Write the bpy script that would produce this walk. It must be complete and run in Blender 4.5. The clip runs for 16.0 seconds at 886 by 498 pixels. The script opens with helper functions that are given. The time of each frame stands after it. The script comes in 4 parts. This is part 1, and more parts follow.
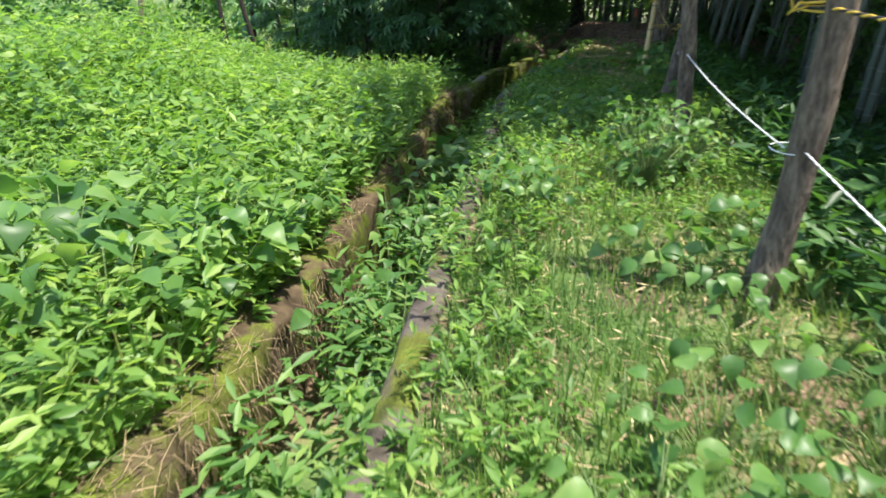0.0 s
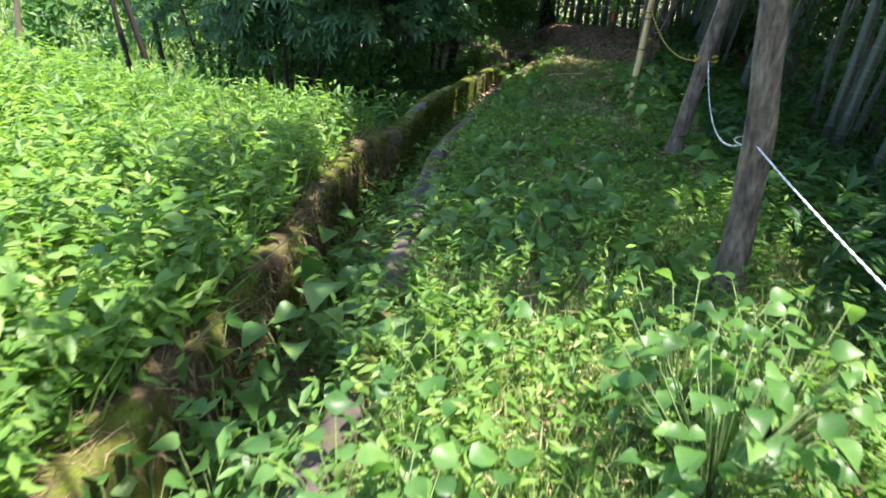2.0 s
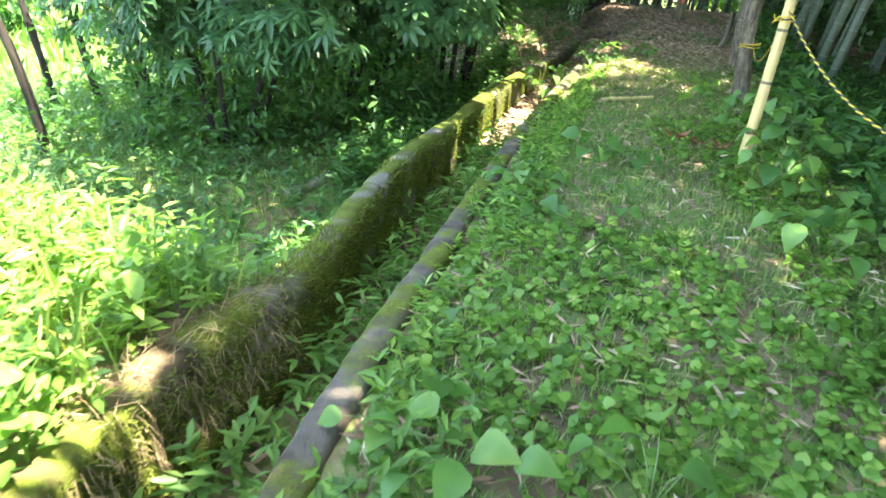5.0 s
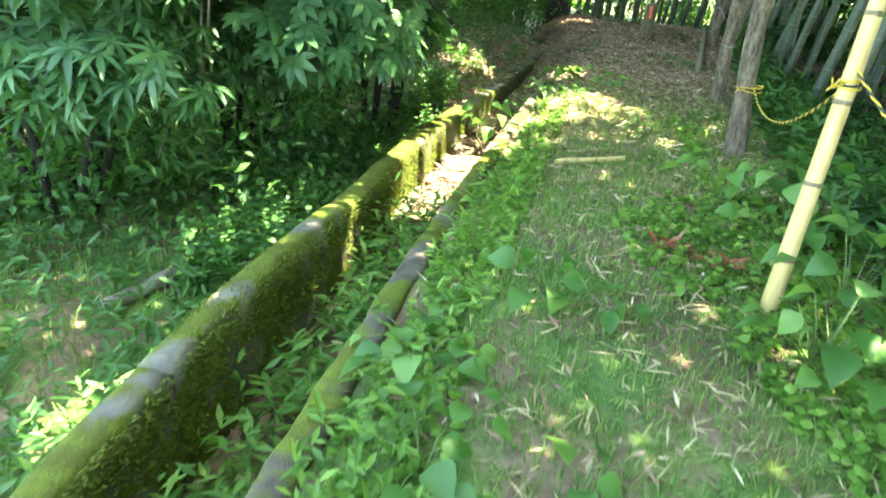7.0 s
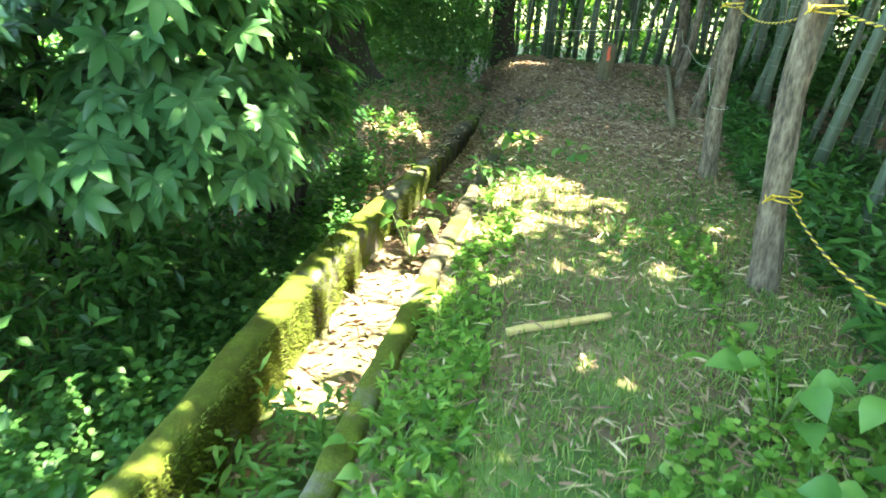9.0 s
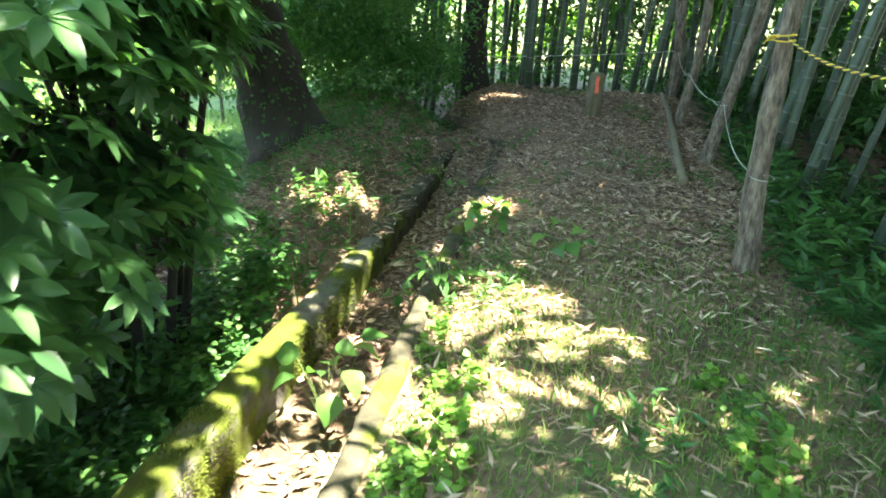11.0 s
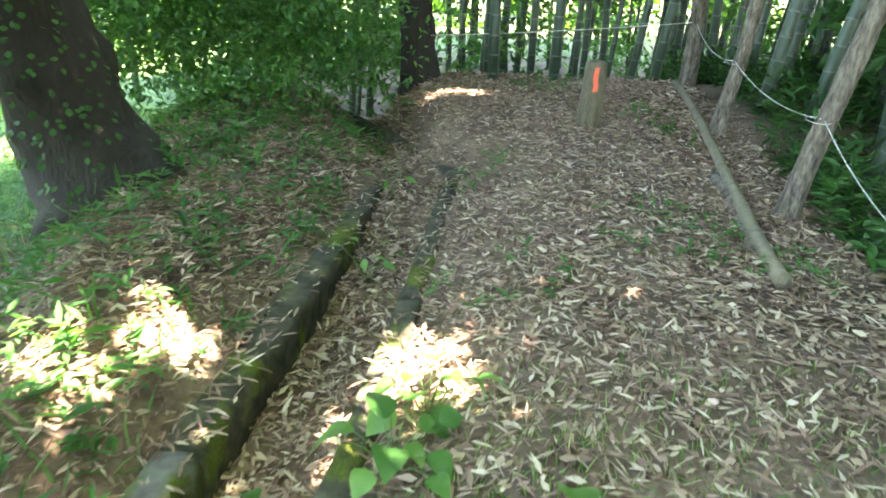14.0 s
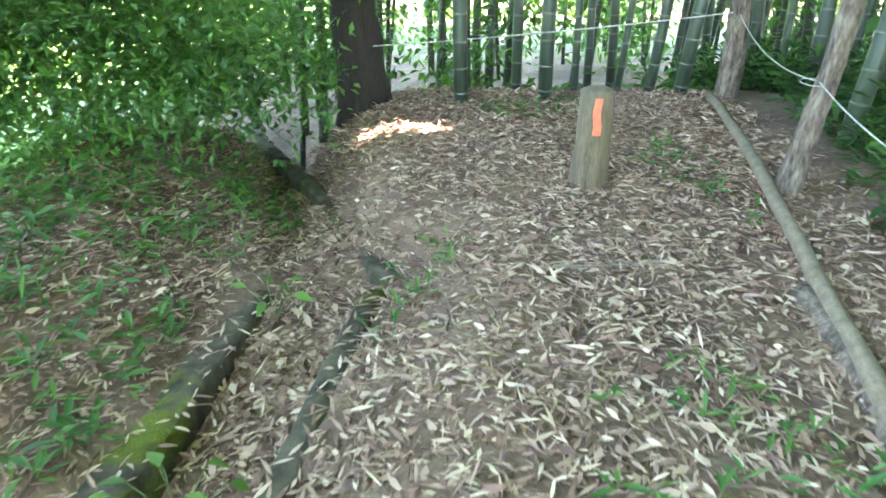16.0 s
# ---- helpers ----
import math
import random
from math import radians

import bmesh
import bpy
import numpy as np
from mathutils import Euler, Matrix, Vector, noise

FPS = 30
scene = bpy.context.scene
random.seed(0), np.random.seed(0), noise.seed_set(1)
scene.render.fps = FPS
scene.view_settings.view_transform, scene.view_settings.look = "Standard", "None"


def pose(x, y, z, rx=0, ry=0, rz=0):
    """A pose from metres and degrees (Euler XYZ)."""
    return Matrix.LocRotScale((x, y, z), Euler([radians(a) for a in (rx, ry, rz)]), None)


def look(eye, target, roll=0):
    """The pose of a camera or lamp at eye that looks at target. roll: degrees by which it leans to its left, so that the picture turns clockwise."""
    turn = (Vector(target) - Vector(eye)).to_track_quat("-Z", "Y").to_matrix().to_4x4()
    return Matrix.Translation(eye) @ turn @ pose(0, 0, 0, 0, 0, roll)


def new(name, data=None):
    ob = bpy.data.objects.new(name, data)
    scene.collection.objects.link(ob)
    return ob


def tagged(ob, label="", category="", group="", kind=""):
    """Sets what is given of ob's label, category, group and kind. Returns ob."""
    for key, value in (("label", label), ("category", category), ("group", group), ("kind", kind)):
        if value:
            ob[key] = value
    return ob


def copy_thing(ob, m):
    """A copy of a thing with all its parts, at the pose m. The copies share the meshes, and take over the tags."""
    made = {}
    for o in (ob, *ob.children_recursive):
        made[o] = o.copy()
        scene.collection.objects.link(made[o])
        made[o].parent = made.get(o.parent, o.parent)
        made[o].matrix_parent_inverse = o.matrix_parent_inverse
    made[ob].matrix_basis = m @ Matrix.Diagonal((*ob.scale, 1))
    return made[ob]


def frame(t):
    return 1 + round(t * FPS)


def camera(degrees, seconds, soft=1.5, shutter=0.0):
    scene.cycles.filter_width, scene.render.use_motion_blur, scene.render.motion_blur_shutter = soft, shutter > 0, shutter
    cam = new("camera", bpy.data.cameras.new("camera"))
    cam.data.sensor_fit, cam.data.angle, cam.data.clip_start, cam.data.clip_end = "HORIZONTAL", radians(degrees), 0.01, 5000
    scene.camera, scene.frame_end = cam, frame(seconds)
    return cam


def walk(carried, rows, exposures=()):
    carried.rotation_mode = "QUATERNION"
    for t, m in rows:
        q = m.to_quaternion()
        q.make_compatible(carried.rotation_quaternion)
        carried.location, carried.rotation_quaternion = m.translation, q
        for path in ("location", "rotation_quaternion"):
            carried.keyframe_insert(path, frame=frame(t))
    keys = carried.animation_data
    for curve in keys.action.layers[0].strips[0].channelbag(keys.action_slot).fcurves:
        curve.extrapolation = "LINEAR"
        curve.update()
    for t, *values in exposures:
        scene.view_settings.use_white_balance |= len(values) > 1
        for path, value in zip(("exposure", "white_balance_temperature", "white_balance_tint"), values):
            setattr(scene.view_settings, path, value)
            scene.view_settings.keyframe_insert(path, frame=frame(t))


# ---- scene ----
cam = camera(67.2, 16.0, soft=1.7, shutter=0.3)
PATH = [
    (0, (2.63, 1.846, 1.358), (2.152, 3.973, 0.454), 1.2),
    (0.5, (2.587, 2.495, 1.342), (1.993, 4.557, 0.362), 1.4),
    (1, (2.564, 3.089, 1.399), (2.14, 5.164, 0.358), 2.7),
    (1.5, (2.498, 3.697, 1.422), (1.851, 5.737, 0.428), 0.8),
    (2, (2.478, 4.331, 1.421), (2.131, 6.471, 0.487), 3.9),
    (2.5, (2.451, 4.906, 1.397), (1.888, 6.994, 0.454), 1.7),
    (3, (2.385, 5.567, 1.405), (2.035, 7.696, 0.448), 3.9),
    (3.5, (2.38, 6.119, 1.437), (1.859, 8.199, 0.45), 1.8),
    (4, (2.265, 6.675, 1.473), (1.809, 8.751, 0.447), 3.4),
    (4.2, (2.251, 6.86, 1.5), (1.825, 8.938, 0.465), 3.8),
    (6.3, (2.328, 8.838, 1.357), (1.769, 10.881, 0.316), 4.7),
    (6.5, (2.283, 9.043, 1.357), (1.74, 11.087, 0.309), 5.2),
    (7, (2.247, 9.521, 1.457), (1.905, 11.618, 0.431), 5.3),
    (7.5, (2.186, 9.988, 1.514), (1.751, 12.102, 0.559), 4.7),
    (8, (2.092, 10.495, 1.532), (1.882, 12.664, 0.621), 5.7),
    (8.5, (2.147, 10.965, 1.548), (1.934, 13.136, 0.648), 4.4),
    (9, (2.204, 11.455, 1.563), (1.979, 13.609, 0.627), 3.5),
    (9.5, (2.223, 11.916, 1.6), (2.157, 14.08, 0.662), 4.2),
    (10, (2.292, 12.34, 1.614), (1.97, 14.489, 0.694), 1.6),
    (10.2, (2.271, 12.529, 1.612), (1.996, 14.69, 0.702), 1.9),
    (12.3, (2.277, 14.475, 1.528), (2.127, 16.658, 0.647), 2.7),
    (12.5, (2.266, 14.691, 1.492), (2.131, 16.876, 0.609), 2.8),
    (13, (2.237, 15.188, 1.475), (2.276, 17.353, 0.537), 3.1),
    (13.5, (2.287, 15.699, 1.463), (2.117, 17.845, 0.497), 1.3),
    (14, (2.354, 16.242, 1.448), (2.284, 18.383, 0.459), 1.7),
    (14.5, (2.483, 16.76, 1.441), (2.404, 18.891, 0.432), 0.2),
    (15, (2.545, 17.326, 1.417), (2.47, 19.448, 0.387), -0.2),
    (15.5, (2.715, 17.829, 1.396), (2.602, 19.953, 0.374), -1.0),
    (16, (2.787, 18.379, 1.37), (2.653, 20.498, 0.339), -1.0),
]
EXPOSURES = [(0.0, 1.4, 6600, 12), (2.0, 2.0, 6500, 15), (3.0, 2.95, 6900, 10), (4.0, 3.5, 7200, 8), (6.5, 4.2, 7700, 2), (7.5, 4.25, 7800, -4), (9.0, 4.15, 7600, -8), (10.0, 3.75, 7300, -3),
             (12.5, 4.1, 6900, 5), (14.0, 4.8, 7200, 9), (16.0, 5.55, 7000, 15)]
walk(cam, [(t, look(eye, target, roll)) for t, eye, target, roll in PATH], EXPOSURES)

# ---- sky and sun ----
SUN_ELEV, SUN_AZ = radians(73), radians(-15)   # azimuth from +x towards +y
world = bpy.data.worlds.new("sky")
world.use_nodes = True
scene.world = world
wn = world.node_tree.nodes
sky = wn.new("ShaderNodeTexSky")
sky.sky_type, sky.sun_disc = "NISHITA", False
sky.sun_elevation, sky.sun_rotation = SUN_ELEV, radians(90) - SUN_AZ
world.node_tree.links.new(sky.outputs[0], wn["Background"].inputs[0])
wn["Background"].inputs[1].default_value = 0.15
sun = new("sun", bpy.data.lights.new("sun", "SUN"))
sun.data.energy, sun.data.angle, sun.data.color = 4.4, radians(0.5), (1.0, 0.95, 0.86)
SUN_DIR = Vector((math.cos(SUN_ELEV) * math.cos(SUN_AZ), math.cos(SUN_ELEV) * math.sin(SUN_AZ), math.sin(SUN_ELEV)))
sun.matrix_world = look(SUN_DIR * 60, (0, 0, 0))

rng = np.random.default_rng(7)


# ---- materials ----
def nodes_of(name):
    m = bpy.data.materials.new(name)
    m.use_nodes = True
    n = m.node_tree.nodes
    return m, n, m.node_tree.links, n["Principled BSDF"]


def ramp(n, stops):
    r = n.new("ShaderNodeValToRGB")
    e = r.color_ramp.elements
    for k, (p, c) in enumerate(stops):
        el = e[k] if k < 2 else e.new(p)
        el.position, el.color = p, (*c, 1)
    return r


def noise_tex(n, l, scale, detail=4, stretch=(1, 1, 1), rough=0.55):
    tc, mp, t = n.new("ShaderNodeTexCoord"), n.new("ShaderNodeMapping"), n.new("ShaderNodeTexNoise")
    mp.inputs["Scale"].default_value = stretch
    l.new(tc.outputs["Object"], mp.inputs[0])
    l.new(mp.outputs[0], t.inputs["Vector"])
    t.inputs["Scale"].default_value, t.inputs["Detail"].default_value, t.inputs["Roughness"].default_value = scale, detail, rough
    return t


def mixed(n, l, fac, a, b):
    m = n.new("ShaderNodeMix")
    m.data_type = "RGBA"
    l.new(fac, m.inputs[0])
    l.new(a, m.inputs[6])
    l.new(b, m.inputs[7])
    return m.outputs[2]


def relief(n, l, bsdf, height, strength, dist=0.01):
    b = n.new("ShaderNodeBump")
    b.inputs["Strength"].default_value, b.inputs["Distance"].default_value = strength, dist
    l.new(height, b.inputs["Height"])
    l.new(b.outputs[0], bsdf.inputs["Normal"])


def leaf_mat(name, stops, glow=0.45, rough=0.45, tint=(1.6, 1.7, 0.7), single=False):
    """Leaf: colour varied leaf by leaf and by slow patches, light passes through."""
    m, n, l, p = nodes_of(name)
    g = n.new("ShaderNodeNewGeometry")
    r = ramp(n, stops)
    t = noise_tex(n, l, 0.9, 2)
    add = n.new("ShaderNodeMath")
    add.operation = "MULTIPLY_ADD"
    add.inputs[1].default_value, add.inputs[2].default_value = 0.8, -0.3
    l.new(t.outputs[0], add.inputs[0])
    s2 = n.new("ShaderNodeMath")
    s2.operation = "MULTIPLY_ADD"
    s2.inputs[1].default_value = 0.8
    l.new(n.new("ShaderNodeObjectInfo").outputs["Random"] if single else g.outputs["Random Per Island"], s2.inputs[0])
    l.new(add.outputs[0], s2.inputs[2])
    l.new(s2.outputs[0], r.inputs[0])
    l.new(r.outputs[0], p.inputs["Base Color"])
    p.inputs["Roughness"].default_value = rough
    p.inputs["Specular IOR Level"].default_value = 0.4
    tr = n.new("ShaderNodeBsdfTranslucent")
    mul = n.new("ShaderNodeMix")
    mul.data_type, mul.blend_type = "RGBA", "MULTIPLY"
    mul.inputs[0].default_value = 1.0
    l.new(r.outputs[0], mul.inputs[6])
    mul.inputs[7].default_value = (*tint, 1)
    l.new(mul.outputs[2], tr.inputs[0])
    mx = n.new("ShaderNodeMixShader")
    mx.inputs[0].default_value = glow
    l.new(p.outputs[0], mx.inputs[1])
    l.new(tr.outputs[0], mx.inputs[2])
    l.new(mx.outputs[0], n["Material Output"].inputs[0])
    return m


def plain_mat(name, stops, scale, rough=0.8, bump=0.4, stretch=(1, 1, 1), dist=0.01, fine=8.0):
    """Two scales of noise for colour, and relief from the finer one."""
    m, n, l, p = nodes_of(name)
    t, f = noise_tex(n, l, scale, 5, stretch), noise_tex(n, l, scale * fine, 3, stretch)
    mx = n.new("ShaderNodeMath")
    mx.operation = "MULTIPLY_ADD"
    mx.inputs[1].default_value = 0.45
    l.new(f.outputs[0], mx.inputs[0])
    half = n.new("ShaderNodeMath")
    half.operation = "MULTIPLY"
    half.inputs[1].default_value = 0.55
    l.new(t.outputs[0], half.inputs[0])
    l.new(half.outputs[0], mx.inputs[2])
    r = ramp(n, stops)
    l.new(mx.outputs[0], r.inputs[0])
    l.new(r.outputs[0], p.inputs["Base Color"])
    p.inputs["Roughness"].default_value = rough
    relief(n, l, p, mx.outputs[0], bump, dist)
    return m


def island_mat(name, stops, rough=0.7, glow=0.0):
    m, n, l, p = nodes_of(name)
    g = n.new("ShaderNodeNewGeometry")
    r = ramp(n, stops)
    l.new(g.outputs["Random Per Island"], r.inputs[0])
    l.new(r.outputs[0], p.inputs["Base Color"])
    p.inputs["Roughness"].default_value = rough
    return m


def mossy_mat(name, moss_from, bare):
    """Weathered concrete, partly under moss; bare: (dark, light) of the concrete, moss_from: threshold."""
    m, n, l, p = nodes_of(name)
    big, mid, fine = noise_tex(n, l, 2.2, 5), noise_tex(n, l, 9, 5), noise_tex(n, l, 120, 3)
    con = ramp(n, [(0.3, bare[0]), (0.75, bare[1])])
    l.new(mid.outputs[0], con.inputs[0])
    mossc = ramp(n, [(0.3, (0.05, 0.045, 0.012)), (0.68, (0.135, 0.175, 0.024)), (0.5, (0.075, 0.09, 0.015))])
    mf = n.new("ShaderNodeMath")
    mf.operation = "MULTIPLY_ADD"
    mf.inputs[1].default_value = 0.5
    l.new(fine.outputs[0], mf.inputs[0])
    hf = n.new("ShaderNodeMath")
    hf.operation = "MULTIPLY"
    hf.inputs[1].default_value = 0.5
    l.new(mid.outputs[0], hf.inputs[0])
    l.new(hf.outputs[0], mf.inputs[2])
    l.new(mf.outputs[0], mossc.inputs[0])
    mask = ramp(n, [(moss_from, (0, 0, 0)), (moss_from + 0.09, (1, 1, 1))])
    ms = n.new("ShaderNodeMath")
    ms.operation = "MULTIPLY_ADD"
    ms.inputs[1].default_value = 0.3
    l.new(mid.outputs[0], ms.inputs[0])
    l.new(big.outputs[0], ms.inputs[2])
    sub = n.new("ShaderNodeMath")
    sub.operation = "SUBTRACT"
    l.new(ms.outputs[0], sub.inputs[0])
    sub.inputs[1].default_value = 0.15
    l.new(sub.outputs[0], mask.inputs[0])
    l.new(mixed(n, l, mask.outputs[0], con.outputs[0], mossc.outputs[0]), p.inputs["Base Color"])
    p.inputs["Roughness"].default_value = 0.95
    p.inputs["Specular IOR Level"].default_value = 0.2
    relief(n, l, p, mf.outputs[0], 0.8, 0.012)
    return m


def soil_mat():
    """Bare soil, brown with leaf mould under the grove, greened by moss and fine sward elsewhere."""
    m, n, l, p = nodes_of("soil")
    big, fine = noise_tex(n, l, 1.6, 5), noise_tex(n, l, 26, 4)
    add = n.new("ShaderNodeMath")
    add.operation = "MULTIPLY_ADD"
    add.inputs[1].default_value = 0.5
    l.new(fine.outputs[0], add.inputs[0])
    l.new(big.outputs[0], add.inputs[2])
    earth = ramp(n, [(0.5, (0.06, 0.036, 0.024)), (0.75, (0.14, 0.09, 0.058)), (1.0, (0.25, 0.175, 0.115))])
    sward = ramp(n, [(0.5, (0.04, 0.07, 0.018)), (0.75, (0.075, 0.13, 0.03)), (1.0, (0.15, 0.2, 0.05))])
    l.new(add.outputs[0], earth.inputs[0])
    l.new(add.outputs[0], sward.inputs[0])
    g, sep = n.new("ShaderNodeTexCoord"), n.new("ShaderNodeSeparateXYZ")
    l.new(g.outputs["Object"], sep.inputs[0])

    def band(out, a, b):
        r = n.new("ShaderNodeMapRange")
        r.inputs[1].default_value, r.inputs[2].default_value = a, b
        l.new(sep.outputs[out], r.inputs[0])
        return r.outputs[0]

    def maths(op, a, b):
        q = n.new("ShaderNodeMath")
        q.operation = op
        l.new(a, q.inputs[0])
        if isinstance(b, float):
            q.inputs[1].default_value = b
        else:
            l.new(b, q.inputs[1])
        return q.outputs[0]

    green = maths("MAXIMUM", maths("MAXIMUM", band(1, 16.5, 13.0), band(0, -1.2, -2.2)), band(1, 31.0, 33.0))
    soft = noise_tex(n, l, 2.4, 4)
    patch = ramp(n, [(0.42, (0, 0, 0)), (0.56, (1, 1, 1))])
    l.new(soft.outputs[0], patch.inputs[0])
    fac = maths("MULTIPLY", green, maths("MAXIMUM", patch.outputs[0], band(0, -1.2, -2.2)))
    l.new(mixed(n, l, fac, earth.outputs[0], sward.outputs[0]), p.inputs["Base Color"])
    p.inputs["Roughness"].default_value = 0.95
    relief(n, l, p, add.outputs[0], 0.8, 0.03)
    return m


M_soil = soil_mat()
M_weed = leaf_mat("weed_leaf", [(0.0, (0.06, 0.135, 0.025)), (0.55, (0.13, 0.26, 0.05)), (1.0, (0.28, 0.4, 0.1))], 0.5, 0.45, (1.6, 1.6, 0.9))
M_kudzu = leaf_mat("vine_leaf", [(0.0, (0.06, 0.15, 0.035)), (0.6, (0.105, 0.225, 0.055)), (1.0, (0.19, 0.31, 0.08))], 0.45, 0.5, (1.6, 1.6, 0.9))
M_vine = leaf_mat("broad_leaf", [(0.0, (0.045, 0.12, 0.03)), (0.5, (0.09, 0.2, 0.05)), (0.8, (0.15, 0.27, 0.07)), (1.0, (0.26, 0.34, 0.1))], 0.45, 0.42, (1.6, 1.6, 0.9), True)
M_grass = leaf_mat("grass_blade", [(0.0, (0.06, 0.14, 0.03)), (0.6, (0.12, 0.22, 0.05)), (1.0, (0.32, 0.34, 0.13))], 0.45, 0.5, (1.5, 1.5, 0.9))
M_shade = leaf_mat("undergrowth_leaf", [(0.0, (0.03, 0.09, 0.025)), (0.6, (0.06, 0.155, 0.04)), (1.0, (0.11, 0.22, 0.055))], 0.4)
# darker copy of the undergrowth leaf, grove shade put into its colour
M_dimleaf = leaf_mat("shade_dark_leaf", [(0.0, (0.018, 0.055, 0.016)), (0.6, (0.04, 0.11, 0.028)), (1.0, (0.08, 0.17, 0.045))], 0.35)
M_glossy = leaf_mat("evergreen_leaf", [(0.0, (0.032, 0.09, 0.036)), (0.6, (0.06, 0.145, 0.055)), (1.0, (0.1, 0.2, 0.075))], 0.35, 0.33)
M_bamleaf = leaf_mat("bamboo_leaf", [(0.0, (0.05, 0.12, 0.02)), (0.6, (0.1, 0.21, 0.03)), (1.0, (0.2, 0.3, 0.06))], 0.6)
M_litter = island_mat("dry_leaf", [(0.0, (0.09, 0.045, 0.03)), (0.4, (0.22, 0.126, 0.083)), (0.8, (0.36, 0.25, 0.17)), (1.0, (0.54, 0.42, 0.3))], 0.7)
M_straw = island_mat("dry_straw", [(0.0, (0.22, 0.15, 0.08)), (1.0, (0.5, 0.4, 0.22))], 0.75)
M_root = island_mat("dry_root", [(0.0, (0.07, 0.05, 0.03)), (1.0, (0.3, 0.22, 0.12))], 0.85)
M_redleaf = island_mat("red_dead_leaf", [(0.0, (0.12, 0.03, 0.015)), (1.0, (0.26, 0.07, 0.035))], 0.7)
M_bark = plain_mat("bark", [(0.36, (0.03, 0.022, 0.017)), (0.48, (0.1, 0.074, 0.053)), (0.64, (0.22, 0.175, 0.13))], 20, 0.9, 1.0, (1, 1, 0.28), 0.03, 3)
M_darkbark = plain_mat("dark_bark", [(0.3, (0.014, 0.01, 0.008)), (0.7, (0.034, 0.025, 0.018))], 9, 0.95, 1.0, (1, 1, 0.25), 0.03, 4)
M_culm = plain_mat("bamboo_culm", [(0.3, (0.02, 0.034, 0.02)), (0.7, (0.06, 0.085, 0.05))], 3, 0.5, 0.1, (1, 1, 0.15))
M_node = plain_mat("bamboo_node", [(0.3, (0.06, 0.075, 0.055)), (0.7, (0.13, 0.14, 0.11))], 20, 0.6, 0.1)
M_pole = plain_mat("yellow_bamboo", [(0.3, (0.36, 0.24, 0.08)), (0.7, (0.62, 0.47, 0.22))], 5, 0.45, 0.15, (1, 1, 0.12))
M_wood = plain_mat("weathered_wood", [(0.3, (0.085, 0.066, 0.04)), (0.7, (0.25, 0.2, 0.13))], 18, 0.9, 0.7, (1, 1, 0.12), 0.01)
M_stump = plain_mat("mossy_stump_wood", [(0.3, (0.045, 0.037, 0.02)), (0.7, (0.16, 0.125, 0.075))], 18, 0.9, 0.9, (1, 1, 0.12), 0.012)
M_deadwood = plain_mat("grey_dead_wood", [(0.3, (0.09, 0.075, 0.06)), (0.7, (0.27, 0.24, 0.19))], 14, 0.9, 0.7, (1, 0.15, 1), 0.01)
M_white = plain_mat("white_rope", [(0.3, (0.5, 0.5, 0.5)), (0.7, (0.8, 0.8, 0.78))], 60, 0.8, 0.3)
M_grey = plain_mat("grey_rope", [(0.3, (0.22, 0.22, 0.2)), (0.7, (0.5, 0.48, 0.42))], 60, 0.8, 0.3)
M_yellow = plain_mat("yellow_rope", [(0.3, (0.45, 0.29, 0.03)), (0.7, (0.72, 0.5, 0.06))], 60, 0.7, 0.3)
M_black = plain_mat("black_rope", [(0.3, (0.012, 0.012, 0.012)), (0.7, (0.04, 0.04, 0.04))], 60, 0.7, 0.3)
M_orange = plain_mat("orange_paint", [(0.3, (0.62, 0.07, 0.03)), (0.7, (0.85, 0.16, 0.07))], 30, 0.6, 0.2)
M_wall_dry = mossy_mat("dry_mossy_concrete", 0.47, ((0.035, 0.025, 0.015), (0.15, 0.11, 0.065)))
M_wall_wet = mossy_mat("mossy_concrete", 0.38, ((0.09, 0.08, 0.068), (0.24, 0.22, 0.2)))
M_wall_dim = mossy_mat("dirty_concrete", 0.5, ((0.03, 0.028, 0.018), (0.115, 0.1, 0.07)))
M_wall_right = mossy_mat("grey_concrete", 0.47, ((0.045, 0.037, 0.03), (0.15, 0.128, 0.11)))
M_moss = leaf_mat("moss_tuft", [(0.0, (0.06, 0.06, 0.01)), (0.6, (0.11, 0.14, 0.02)), (1.0, (0.17, 0.215, 0.035))], 0.3, 0.9)
M_stem = plain_mat("green_stem", [(0.3, (0.07, 0.12, 0.03)), (0.7, (0.14, 0.2, 0.06))], 20, 0.6, 0.1)


# ---- mesh helpers ----
def mesh_of(name, verts, faces, material, smooth=True):
    """A mesh from an array of vertices and an array of triangles or quads."""
    verts, faces = np.asarray(verts, np.float32), np.asarray(faces, np.int32)
    me = bpy.data.meshes.new(name)
    k = faces.shape[1]
    me.vertices.add(len(verts))
    me.vertices.foreach_set("co", verts.ravel())
    me.loops.add(faces.size)
    me.loops.foreach_set("vertex_index", faces.ravel())
    me.polygons.add(len(faces))
    me.polygons.foreach_set("loop_start", np.arange(len(faces), dtype=np.int32) * k)
    me.polygons.foreach_set("use_smooth", np.full(len(faces), smooth))
    me.materials.append(material)
    me.update(calc_edges=True)
    return me


def child(ob, parent):
    if parent is not None:
        ob.parent = parent
    return ob


def part(name, data, parent, label=""):
    return tagged(child(new(name, data), parent), label)


def smooth_at(y, ys, vs, w=0.45):
    return (np.interp(y - w, ys, vs) + 2 * np.interp(y, ys, vs) + np.interp(y + w, ys, vs)) / 4


